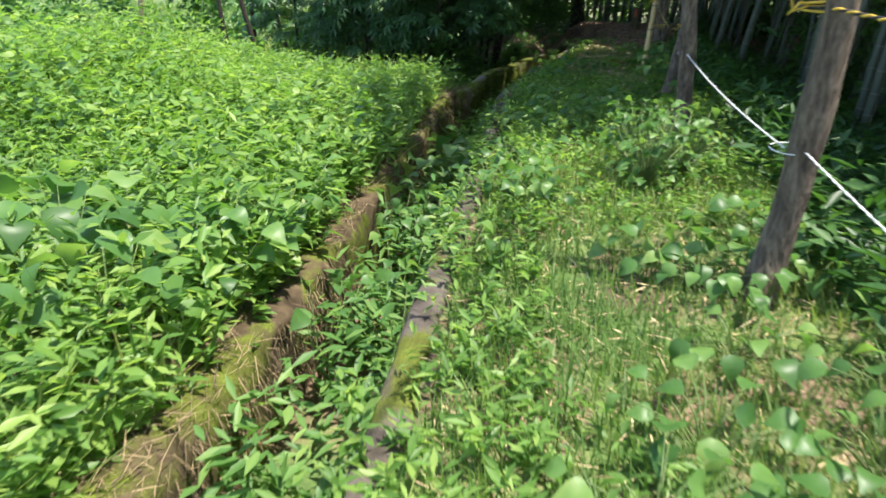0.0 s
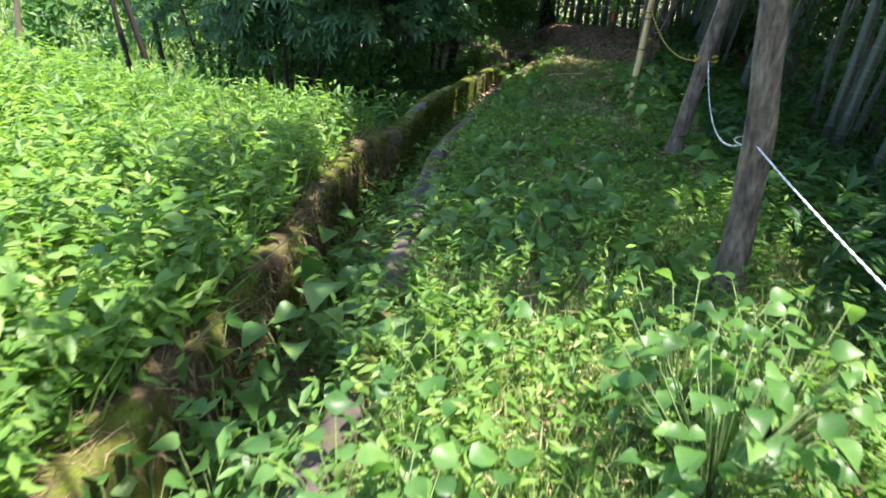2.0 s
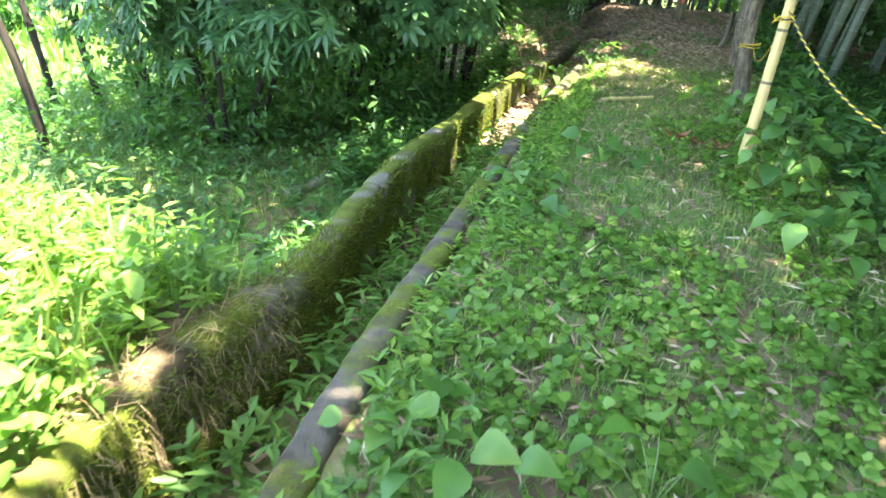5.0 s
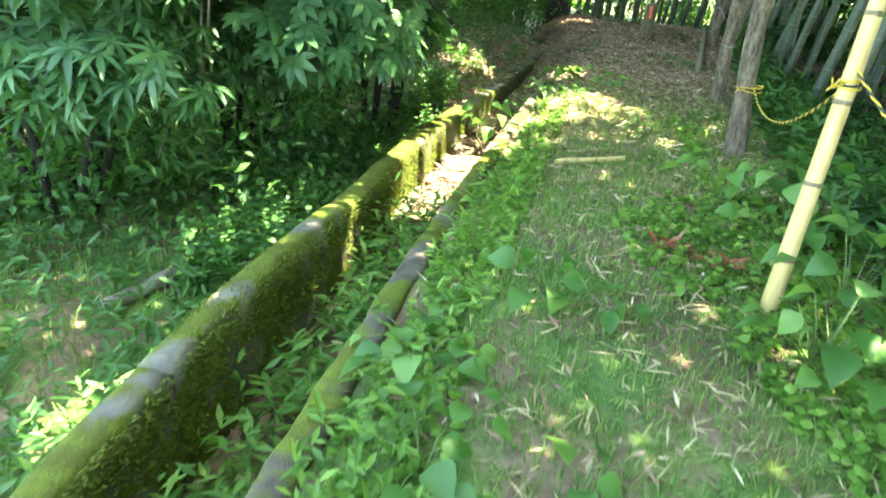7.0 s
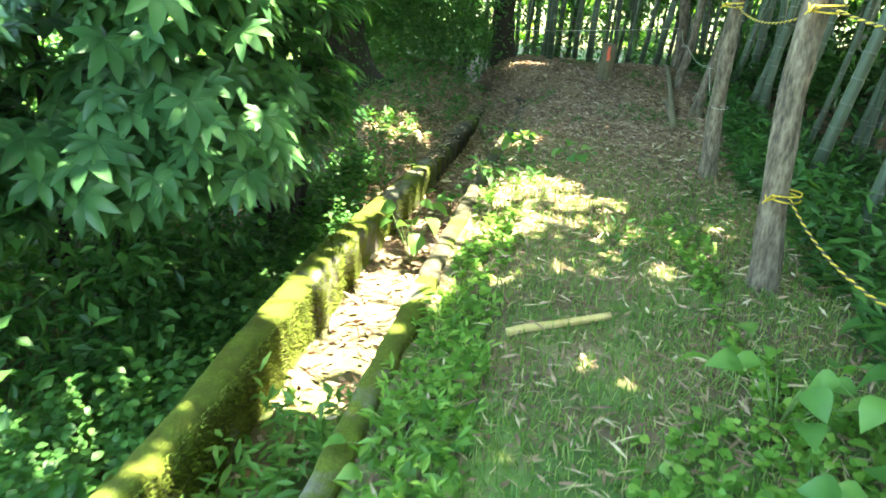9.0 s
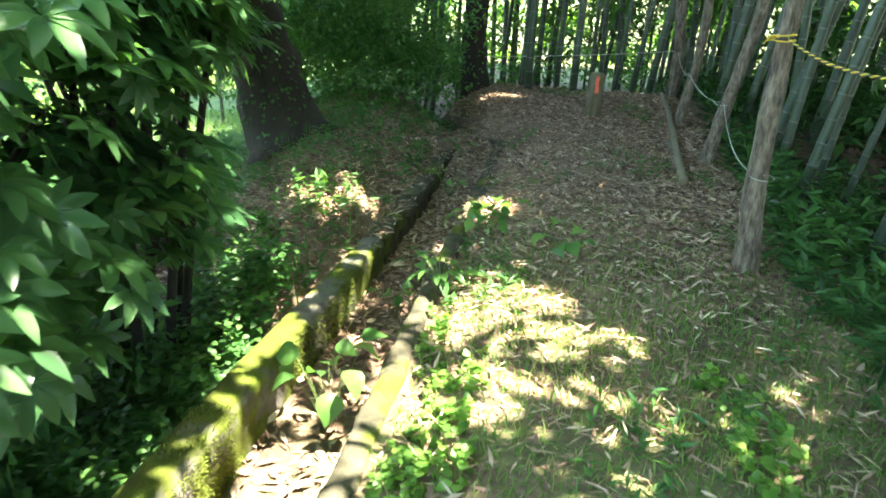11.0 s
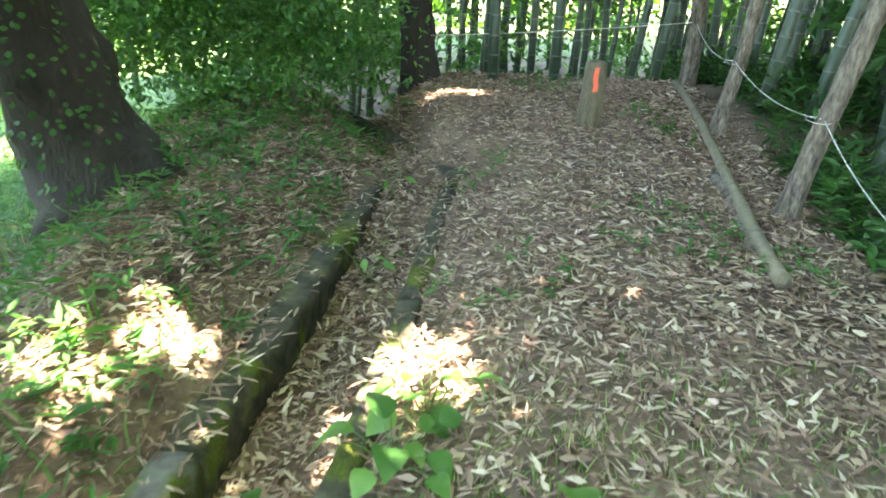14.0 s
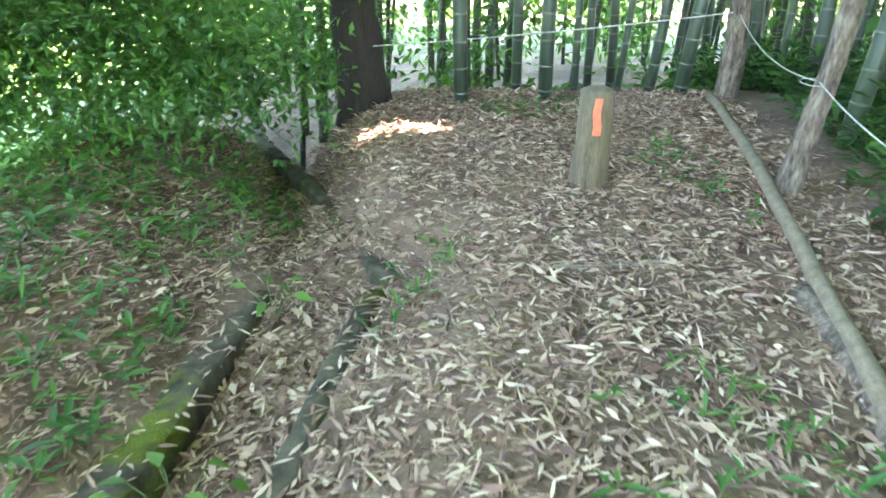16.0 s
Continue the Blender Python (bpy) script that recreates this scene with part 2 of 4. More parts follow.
def waves(x, y, f):
    """A cheap smooth noise between about -1 and 1."""
    return (np.sin(f * x * 1.3 + 1.7 * np.sin(f * y * 0.7 + 1)) + np.sin(f * y * 1.1 + 1.3 * np.sin(f * x * 0.9 + 2)) + np.sin(f * (x + y) * 0.63 + 0.5)) / 3


# templates: base at the origin, length 1 along y, facing up; all triangles
def strip(widths, bends, fold=0.0):
    """A leaf of cross rows: half width and height at even steps along its length, ending in a tip."""
    n = len(widths)
    v, f = [], []
    for k, (w, z) in enumerate(zip(widths, bends)):
        y = k / n
        v += [(-w, y, z + fold * w), (0, y, z), (w, y, z + fold * w)]
        if k:
            a, b = 3 * k - 3, 3 * k
            f += [(a, a + 1, b + 1), (a, b + 1, b), (a + 1, a + 2, b + 2), (a + 1, b + 2, b + 1)]
    v.append((0, 1, bends[-1] - (bends[-2] - bends[-1]) if n > 1 else 0))
    a = 3 * n - 3
    f += [(a, a + 1, 3 * n), (a + 1, a + 2, 3 * n)]
    return np.array(v, float), np.array(f)


LANCE = strip([0.05, 0.17], [0, 0.03], 0.5)
OVATE = strip([0.1, 0.37, 0.44, 0.36, 0.2], [0, 0.03, 0.05, 0.03, -0.02], 0.12)
ROUND = strip([0.12, 0.46, 0.42], [0, 0.04, 0.03], 0.15)
BLADE = (np.array([(-0.5, 0, 0), (0.5, 0, 0), (-0.4, 0.5, 0.0), (0.4, 0.5, 0.0), (0, 1, -0.12)]), np.array([(0, 1, 3), (0, 3, 2), (2, 3, 4)]))
DIAMOND = (np.array([(0, 0, 0), (-0.5, 0.45, 0.06), (0.5, 0.45, 0.06), (0, 1, -0.05)]), np.array([(0, 2, 3), (0, 3, 1)]))


DRY = (np.array([(0, 0, 0), (-0.5, 0.35, 0.03), (0.5, 0.4, 0.04), (-0.3, 0.75, 0.05), (0.28, 0.72, 0.03), (0, 1, -0.01)]), np.array([(0, 2, 1), (1, 2, 4), (1, 4, 3), (3, 4, 5)]))


def palmate(lobes=8, spread=125, widths=(0.04, 0.09, 0.15, 0.13), bends=(0, 0.05, 0.06, 0.0)):
    vs, fs = [], []
    lv, lf = strip(widths, bends, 0.35)
    for k in range(lobes):
        a = radians(-spread + 2 * spread * k / (lobes - 1))
        size = 1.0 - 0.35 * abs(k / (lobes - 1) - 0.5) * 2
        c, s = math.cos(a), math.sin(a)
        w = lv * size
        vs.append(np.stack([w[:, 0] * c - w[:, 1] * s, w[:, 0] * s + w[:, 1] * c, w[:, 2] + 0.01 * k], 1))
        fs.append(lf + k * len(lv))
    return np.concatenate(vs), np.concatenate(fs)


PALM = palmate(8, 130, (0.05, 0.12, 0.17, 0.12), (0, 0.05, 0.05, -0.02))
WHORL = palmate(9, 165, (0.03, 0.09, 0.11, 0.07), (0, 0.06, 0.0, -0.14))


def turns(yaw, pitch, roll):
    """Rotation matrices: roll about the leaf's length, then pitch up, then yaw."""
    cy, sy, cp, sp, cr, sr = np.cos(yaw), np.sin(yaw), np.cos(pitch), np.sin(pitch), np.cos(roll), np.sin(roll)
    o, z = np.ones_like(cy), np.zeros_like(cy)
    rz = np.stack([np.stack([cy, -sy, z], -1), np.stack([sy, cy, z], -1), np.stack([z, z, o], -1)], -2)
    rx = np.stack([np.stack([o, z, z], -1), np.stack([z, cp, -sp], -1), np.stack([z, sp, cp], -1)], -2)
    ry = np.stack([np.stack([cr, z, sr], -1), np.stack([z, o, z], -1), np.stack([-sr, z, cr], -1)], -2)
    return rz @ rx @ ry


def strewn(template, at, yaw, pitch, roll, length, width):
    """Vertices and triangles of many copies of a leaf."""
    v, f = template
    n = len(at)
    one = np.broadcast_to(np.asarray(1.0), (n,))
    size = np.stack([width * one, length * one, length * one], -1)
    pts = (v[None] * size[:, None, :]) @ np.swapaxes(turns(yaw * one, pitch * one, roll * one), 1, 2) + at[:, None, :]
    return pts.reshape(-1, 3), (f[None] + (np.arange(n) * len(v))[:, None, None]).reshape(-1, 3)


def joined(pieces):
    vs, fs, k = [], [], 0
    for v, f in pieces:
        vs.append(v)
        fs.append(f + k)
        k += len(v)
    return np.concatenate(vs), np.concatenate(fs)


def tube(points, radii, sides=10, rough=0.0, seed=0, cap=True):
    """Quads of a tube along points, with uneven skin."""
    points = [Vector(p) for p in points]
    v, f = [], []
    for k, p in enumerate(points):
        d = (points[min(k + 1, len(points) - 1)] - points[max(k - 1, 0)]).normalized()
        side = d.cross(Vector((0, 1, 0.01)) if abs(d.y) < 0.9 else Vector((1, 0, 0))).normalized()
        up = side.cross(d)
        for j in range(sides):
            a = 2 * math.pi * j / sides
            out = side * math.cos(a) + up * math.sin(a)
            r = radii[k] * (1 + rough * noise.noise(p * 3.1 + out * 1.7 + Vector((seed, seed * 2, 0))))
            v.append(tuple(p + out * r))
        if k:
            b, c = (k - 1) * sides, k * sides
            f += [(b + j, b + (j + 1) % sides, c + (j + 1) % sides, c + j) for j in range(sides)]
    if cap:
        for k in (0, len(points) - 1):
            v.append(tuple(points[k]))
            c, b = len(v) - 1, k * sides
            f += [(b + j, b + (j + 1) % sides, c, c) if k else (b + (j + 1) % sides, b + j, c, c) for j in range(sides)]
    return np.array(v), f


def tube_mesh(name, points, radii, material, sides=10, rough=0.0, seed=0):
    v, f = tube(points, radii, sides, rough, seed)
    me = bpy.data.meshes.new(name)
    me.from_pydata([tuple(p) for p in v], [], [q if q[2] != q[3] else q[:3] for q in f])
    me.polygons.foreach_set("use_smooth", np.ones(len(me.polygons), bool))
    me.materials.append(material)
    return me


# ---- the plan ----
RY = [-4, 3, 4.3, 6.5, 7.8, 9, 10.7, 11.5, 12.4, 14.2, 16.1, 17.5, 18.8, 20, 21.7, 24]
RX = [2.35, 2.12, 1.98, 1.85, 1.68, 1.58, 1.57, 1.57, 1.59, 1.67, 1.79, 1.88, 2.0, 2.09, 2.2, 2.4]
LY = [-4, 3.4, 5.1, 6.7, 7.7, 8.4, 9, 9.4, 9.9, 10.3, 10.8, 12.2, 13, 14.5, 16.1, 17.6, 19.1, 20, 21.4, 24]
LX = [1.9, 1.58, 1.44, 1.3, 1.2, 1.1, 1.06, 1.08, 1.2, 1.15, 1.07, 1.07, 1.09, 1.07, 1.17, 1.34, 1.47, 1.6, 1.7, 1.9]


def right_edge(y):
    return smooth_at(y, RY, RX)


def left_edge(y):
    return smooth_at(y, LY, LX)


def left_width(y):
    return np.interp(y, [8, 10, 13, 15, 17], [0.17, 0.14, 0.14, 0.2, 0.2])


def left_top(y):
    return smooth_at(y, [0, 9.4, 10.2, 10.9, 12, 13, 14.5, 16, 18, 21.5], [0.13, 0.13, 0.04, 0.02, -0.01, -0.08, -0.2, -0.28, -0.36, -0.36])


def right_top(y):
    return smooth_at(y, [0, 9, 10.5, 11.3, 14.2, 16, 18, 20, 21.7], [0.19, 0.18, 0.08, 0.03, -0.05, -0.1, -0.16, -0.22, -0.3])


def step(v, a, b):
    s = np.clip((v - a) / (b - a), 0, 1)
    return s * s * (3 - 2 * s)


def ground(x, y):
    """Height of the one sheet of ground."""
    x, y = np.asarray(x, float), np.asarray(y, float)
    path = smooth_at(y, [-5, 8, 9.5, 11.4, 12.5, 14.2, 16.3, 18, 20, 21.2, 22, 24.2, 26, 29, 60], [0.2, 0.2, 0.17, 0.1, 0.1, 0.04, 0.0, -0.06, -0.08, -0.05, 0.02, 0.03, -0.35, -0.95, -1.3])
    edge = np.interp(y, [0, 9, 14, 17, 20, 24], [3.6, 3.8, 3.9, 4.1, 4.5, 5.0])
    over = np.maximum(x - edge, 0)
    right = path - 1.6 * (1 - np.exp(-0.3 * over))
    rin, lin = right_edge(y), left_edge(y)
    lip = right_top(y) - 0.035
    near = step(x, rin + 0.1, rin + 0.7)
    right = lip + (right - lip) * near
    # beyond the left wall: raised field, then low ground, then a mound
    low = -0.8 + 0.07 * np.minimum(x + 0.5, 0) - 0.25 * step(y, 12, 30)
    low = np.maximum(low, -1.9)
    field = 0.08 - 1.3 * step(-x, 5, 14)
    f = step(y + 0.12 * x, 9.5, 10.7)
    left = field + (np.minimum(low, field) - field) * f
    brow = np.interp(y, [16.4, 17.3, 18.3, 20, 22, 24], [0.8, 0.55, 0.4, -0.05, -0.5, -0.8])
    wallx = lin - 0.22
    u = np.clip((x - brow) / np.maximum(wallx - brow, 0.1), 0, 1)
    bump = left_top(y) + 0.02 + np.interp(u, [0, 0.25, 0.6, 1], [0.12, 0.34, 0.3, -0.02]) * step(y, 16.6, 19.0) - 0.07 * (1 - step(y, 18.0, 19.5)) - 1.1 * np.maximum(brow - x, 0)
    w = step(y, 16.2, 17.2) * (1 - step(y, 23, 26))
    left = left + (np.maximum(bump, left) - left) * w
    floor = np.interp(y, [0, 9, 11, 18, 19.5, 21, 22.3], [-0.3, -0.42, -0.54, -0.62, -0.6, -0.45, -0.3])
    z = np.where(x > rin + 0.05, right, np.where(x > lin - 0.08, floor, left))
    # past the wall's end the channel turns left as a trench
    past = step(y, 21.3, 21.9)
    bank = path + (left - path) * step(-x, -2.1, -1.0)
    d = np.abs((x - 1.95) * 0.94 + (y - 21.7) * 0.35) + 5 * np.maximum(21.4 - y, 0)
    bank = bank - 0.3 * (1 - step(d, 0.12, 0.5)) * (1 - step(y, 25, 27))
    z = np.where(y > 21.3, z + (bank - z) * past, z)
    return z + 0.025 * waves(x, y, 2.3) + 0.012 * waves(x, y, 7.1)


def spots(n, x0, x1, y0, y1, keep=None):
    x, y = rng.uniform(x0, x1, n), rng.uniform(y0, y1, n)
    if keep is not None:
        k = keep(x, y)
        x, y = x[k], y[k]
    return x, y


def off_walls(x, y, pad=0.03):
    """True away from both walls' tops."""
    l, r = left_edge(y), right_edge(y)
    on_left = (x < l + pad) & (x > l - left_width(y) - pad)
    on_right = (x > r - pad) & (x < r + 0.13 + pad)
    return ~((on_left | on_right) & (y < 21.5))


def field_side(x, y):
    return x < left_edge(y) - left_width(y) + 0.09 * (y < 9)


# ---- ground ----
gx = np.unique(np.concatenate([-12 - np.geomspace(0.5, 900, 18), np.arange(-12, -0.5, 0.3), np.arange(-0.5, 5, 0.07), np.arange(5, 14, 0.3), 14 + np.geomspace(0.5, 900, 18)]))
gy = np.unique(np.concatenate([-4 - np.geomspace(0.5, 900, 14), np.arange(-4, 27, 0.12), np.arange(27, 45, 0.6), 45 + np.geomspace(1, 900, 16)]))
GX, GY = np.meshgrid(gx, gy)
gv = np.stack([GX, GY, ground(GX, GY)], -1).reshape(-1, 3)
idx = np.arange(len(gv)).reshape(GX.shape)
gf = np.stack([idx[:-1, :-1], idx[:-1, 1:], idx[1:, 1:], idx[1:, :-1]], -1).reshape(-1, 4)
tagged(new("ground", mesh_of("ground", gv, gf, M_soil)), "bare brown soil of an embankment with a sunken channel", "ground", kind="structure")


# ---- channel walls ----
def wall_panel(edge, width, top, side, y0, y1, depth, material, seed, lumps=1.0):
    """One cast length of wall: uneven top, worn edges. side: +1 if the wall lies right of its inner edge."""
    n = max(6, int((y1 - y0) / 0.06))
    ys = np.linspace(y0, y1, n)
    ring = [(0.0, -1.0), (0.0, -0.86), (0.0, -0.74), (0.0, -0.62), (0.0, -0.5), (0.0, -0.4), (0.0, -0.3), (0.0, -0.2), (0.0, -0.1), (0.04, -0.03), (0.15, 0.0), (0.4, 0.004), (0.65, 0.003), (0.88, -0.003), (0.97, -0.03), (1.0, -0.1), (1.0, -0.5), (1.0, -1.0)]
    v, f = [], []
    for y in ys:
        e, w, t = float(edge(y)), float(width(y)), float(top(y))
        for k, (u, h) in enumerate(ring):
            p = Vector((e + side * w * u, y, t + h * depth))
            a = (noise.noise(p * 5 + Vector((seed, 0, 0))) * 0.02 + noise.noise(p * 13) * 0.01) * lumps
            chip = max(0, noise.noise(Vector((y * 2.1, k * 0.5, seed))) - 0.25) * 0.09
            if k in (8, 9, 10, 13, 14):
                p.z -= chip
            v.append((p.x + a, p.y, p.z + a * 0.8))
    m = len(ring)
    for k in range(n - 1):
        f += [(k * m + j, k * m + j + 1, (k + 1) * m + j + 1, (k + 1) * m + j) for j in range(m - 1)]
    v, f = np.array(v), [q if side > 0 else q[::-1] for q in f]
    me = bpy.data.meshes.new("wall_panel")
    ends = [tuple(range(m)), tuple(range((n - 1) * m, n * m))]
    me.from_pydata([tuple(p) for p in v], [], f + [ends[0][::-1] if side > 0 else ends[0], ends[1] if side > 0 else ends[1][::-1]])
    me.polygons.foreach_set("use_smooth", np.ones(len(me.polygons), bool))
    me.materials.append(material)
    return me


wall_left = tagged(new("wall_west"), "low concrete channel wall thick with yellow-green moss", "wall", kind="structure")
wall_right = tagged(new("wall_east"), "low grey concrete channel wall flush with the grassy path", "wall", kind="structure")
LEFT_JOINTS = [-3, 1.2, 3.2, 5.2, 7.2, 9.2, 11.2, 13.1, 14.9, 16.6, 18.2, 19.25, 21.4]
for k, (a, b) in enumerate(zip(LEFT_JOINTS, LEFT_JOINTS[1:])):
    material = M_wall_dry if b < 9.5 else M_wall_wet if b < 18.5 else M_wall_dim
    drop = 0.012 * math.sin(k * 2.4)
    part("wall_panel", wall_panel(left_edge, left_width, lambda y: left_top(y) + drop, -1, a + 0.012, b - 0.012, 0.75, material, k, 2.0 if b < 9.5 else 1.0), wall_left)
    if 9 < b < 20:
        e = float(left_edge(b))
        t = float(left_top(b))
        part("joint_strip", tube_mesh("joint_strip", [(e - 0.03, b, t - 0.7), (e - 0.03, b, t - 0.35), (e - 0.035, b, t - 0.035)], [0.04, 0.04, 0.036], M_wall_dim, 8, 0.3, k), wall_left, "pale mortar strip between two wall lengths")
RIGHT_JOINTS = [-3, 2.2, 4.0, 6.1, 8.3, 10.6, 12.7, 14.8, 17.0, 19.2, 21.3]
for k, (a, b) in enumerate(zip(RIGHT_JOINTS, RIGHT_JOINTS[1:])):
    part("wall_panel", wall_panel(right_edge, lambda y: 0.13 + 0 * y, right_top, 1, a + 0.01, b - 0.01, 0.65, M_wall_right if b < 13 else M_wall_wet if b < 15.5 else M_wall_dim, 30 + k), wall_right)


def bend_edge(y):
    return np.interp(y, [21.4, 22.73, 24.1, 26], [2.24, 1.62, 0.84, -0.2])


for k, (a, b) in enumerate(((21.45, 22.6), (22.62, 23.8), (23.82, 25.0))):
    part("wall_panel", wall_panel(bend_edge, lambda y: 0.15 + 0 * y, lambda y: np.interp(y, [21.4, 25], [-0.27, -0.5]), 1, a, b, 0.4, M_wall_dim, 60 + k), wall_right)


# ---- trees ----
# openings in the leaf canopy, as the sun patches that they leave on the ground: x, y and half widths
GAPS = [(0.95, 8.6, 0.22, 0.5), (1.44, 8.4, 0.15, 0.2), (0.95, 9.5, 0.12, 0.14), (0.65, 10.4, 0.3, 0.35), (0.55, 11.5, 0.38, 0.42), (1.05, 13.1, 0.2, 0.18),
        (1.4, 14.25, 0.3, 0.32), (1.5, 14.9, 0.55, 0.55), (1.8, 15.6, 0.55, 0.5), (2.6, 16.15, 0.5, 0.24), (2.25, 16.55, 0.5, 0.42), (2.68, 13.76, 0.16, 0.12),
        (2.05, 17.6, 0.2, 0.12), (2.12, 18.6, 0.24, 0.5), (2.42, 18.5, 0.12, 0.28), (1.1, 18.75, 0.32, 0.32), (0.8, 18.4, 0.34, 0.28), (0.75, 19.05, 0.2, 0.15),
        (1.35, 17.8, 0.18, 0.14), (1.1, 16.5, 0.22, 0.35), (1.2, 17.1, 0.12, 0.15), (3.1, 20.7, 0.2, 0.14), (2.2, 23.1, 0.5, 0.22), (2.5, 23.7, 0.4, 0.15)]


def sunlit(x, y):
    """True where the canopy lets the sun through to the ground."""
    w = 0.38 * waves(x, y, 11.0)
    lit = np.zeros(np.shape(x), bool)
    for cx, cy, rx, ry in GAPS:
        lit |= ((x - cx) / rx) ** 2 + ((y - cy) / ry) ** 2 < 1 + 2 * w
    lit |= (x < np.interp(y, [0, 6.3, 7.2, 8.6, 8.9, 10.8], [3.9, 3.8, 0.35, 0.35, 0.9, 0.6]) + w) & (y < 10.8 + w)
    lit &= ((x - 1.4) / 0.5) ** 2 + ((y - 6.8) / 1.2) ** 2 > 1 + w
    lit |= x < np.interp(y, [10, 12, 15, 17, 22, 33], [-1.0, -2.6, -4.0, -2.6, -2.2, -2.2]) + w
    return lit


def shadow_spot(at):
    """Where the sun's ray through each point meets the path's level."""
    h = at[:, 2] / SUN_DIR.z
    return at[:, 0] - SUN_DIR.x * h, at[:, 1] - SUN_DIR.y * h


def crown(n, centre, size, leaf, droop=0.5, clumps=40, hollow=0.35, origin=None):
    """Leaves gathered in clumps through an uneven ellipsoid, thin at the canopy's openings."""
    d = rng.normal(size=(clumps, 3))
    d /= np.linalg.norm(d, axis=1)[:, None]
    c = np.asarray(centre) + d * np.asarray(size) * rng.uniform(hollow, 1.0, (clumps, 1))
    k = rng.integers(0, clumps, n)
    at = c[k] + rng.normal(size=(n, 3)) * np.asarray(size) * 0.16
    if origin is not None:
        at = at[~sunlit(*shadow_spot(at + np.asarray(origin)))]
        n = len(at)
    return strewn(DIAMOND, at, rng.uniform(0, 6.3, n), rng.normal(-droop, 0.5, n), rng.normal(0, 0.5, n), rng.uniform(0.7, 1.3, n) * leaf, rng.uniform(0.35, 0.5, n) * leaf)


def tree(x, y, r, lean, label, top=5.5, seed=1, material=M_bark, leaves=3500, size=(1.9, 1.9, 1.5), leafmat=M_bamleaf, leaf=0.22, group="", aside=(0, 0)):
    z = float(ground(x, y)) - 0.06
    root = tagged(new("tree"), label, "tree", group)
    root.location = (x, y, z)
    pts, rad = [], []
    for k in range(61):
        u = k / 60
        h = u * top
        pts.append((lean[0] * h + 0.05 * (math.sin(h * 1.9 + seed) - math.sin(seed)), lean[1] * h + 0.05 * (math.cos(h * 1.6 + seed) - math.cos(seed)), h))
        rad.append(r * (1 - 0.55 * u) * (1.0 + 0.5 * math.exp(-h * 9)))
    part("trunk", tube_mesh("trunk", pts, rad, material, 16, 0.3, seed), root)
    for j in range(5):
        a, k = seed + j * 2.4, 34 + j * 5
        p = Vector(pts[k])
        q = [p + Vector((math.cos(a) * s, math.sin(a) * s, 0.7 * s)) for s in (0, 0.5, 1.1, 1.7)]
        part("limb", tube_mesh("limb", q, [rad[k] * 0.6, rad[k] * 0.45, rad[k] * 0.3, 0.01], material, 7, 0.2, seed + j), root)
    v, f = crown(leaves, (lean[0] * top + aside[0], lean[1] * top + aside[1], top + 0.3), size, leaf, origin=(x, y, z))
    part("crown", mesh_of("crown", v, f, leafmat, False), root, "leafy green crown")
    return root


BANK = "slim trees along the rope fence"
TREES = [(3.33, 4.46, 0.062, (0.0, 0.0)), (3.24, 7.0, 0.058, (-0.03, 0.02)), (3.33, 9.55, 0.055, (0.22, 0.03)), (3.6, 14.9, 0.07, (-0.03, 0.0)),
         (3.88, 17.3, 0.062, (-0.07, 0.0)), (4.38, 20.25, 0.065, (0.1, 0.0)), (4.47, 21.95, 0.06, (0.04, 0.0)), (4.9, 24.3, 0.09, (-0.04, 0.0))]
CROWNS = [(120, (0.6, 0.6, 0.6), (1.6, -0.6)), (2100, (1.4, 1.4, 0.8), (0.7, 0.8)), (8200, (3.2, 2.3, 1.2), (-2.1, 0.7)), (3300, (1.8, 1.5, 1.0), (0.8, -1.8)),
          (4600, (1.05, 1.7, 1.0), (1.8, -0.6)), (11000, (2.7, 2.4, 1.2), (-1.3, -1.1)), (8000, (2.4, 2.4, 1.2), (-1.0, 0)), (6500, (2.4, 2.4, 1.2), (-0.6, 0))]
for k, ((x, y, r, lean), (leaves, size, aside)) in enumerate(zip(TREES, CROWNS)):
    tree(x, y, r, lean, "slim grey-brown tree trunk with cracked bark on the bank", seed=k, top=5.0 + 0.2 * k, leaves=leaves, size=size, group=BANK, aside=aside)
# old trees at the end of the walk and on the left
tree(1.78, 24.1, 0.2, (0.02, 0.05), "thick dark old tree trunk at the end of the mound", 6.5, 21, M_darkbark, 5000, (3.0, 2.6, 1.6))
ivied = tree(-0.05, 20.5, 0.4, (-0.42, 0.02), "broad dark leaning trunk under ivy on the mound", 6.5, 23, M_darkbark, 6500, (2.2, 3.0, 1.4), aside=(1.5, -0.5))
h, a = rng.uniform(0.05, 3.2, 900), rng.uniform(0, 6.3, 900)
r = 0.4 * (1 - 0.085 * h) + rng.uniform(0.0, 0.06, 900)
v, f = strewn(ROUND, np.stack([-0.42 * h + r * np.cos(a), r * np.sin(a), h], 1), a - math.pi / 2, rng.normal(-0.9, 0.3, 900), rng.normal(0, 0.3, 900), rng.uniform(0.03, 0.06, 900), rng.uniform(0.03, 0.055, 900))
part("ivy", mesh_of("ivy", v, f, M_dimleaf), ivied, "dark green ivy leaves")
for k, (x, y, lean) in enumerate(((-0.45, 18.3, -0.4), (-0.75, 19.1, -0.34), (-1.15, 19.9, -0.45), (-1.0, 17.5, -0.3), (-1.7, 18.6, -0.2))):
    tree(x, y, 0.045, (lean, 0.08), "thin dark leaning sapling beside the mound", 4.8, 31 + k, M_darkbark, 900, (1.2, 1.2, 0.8))
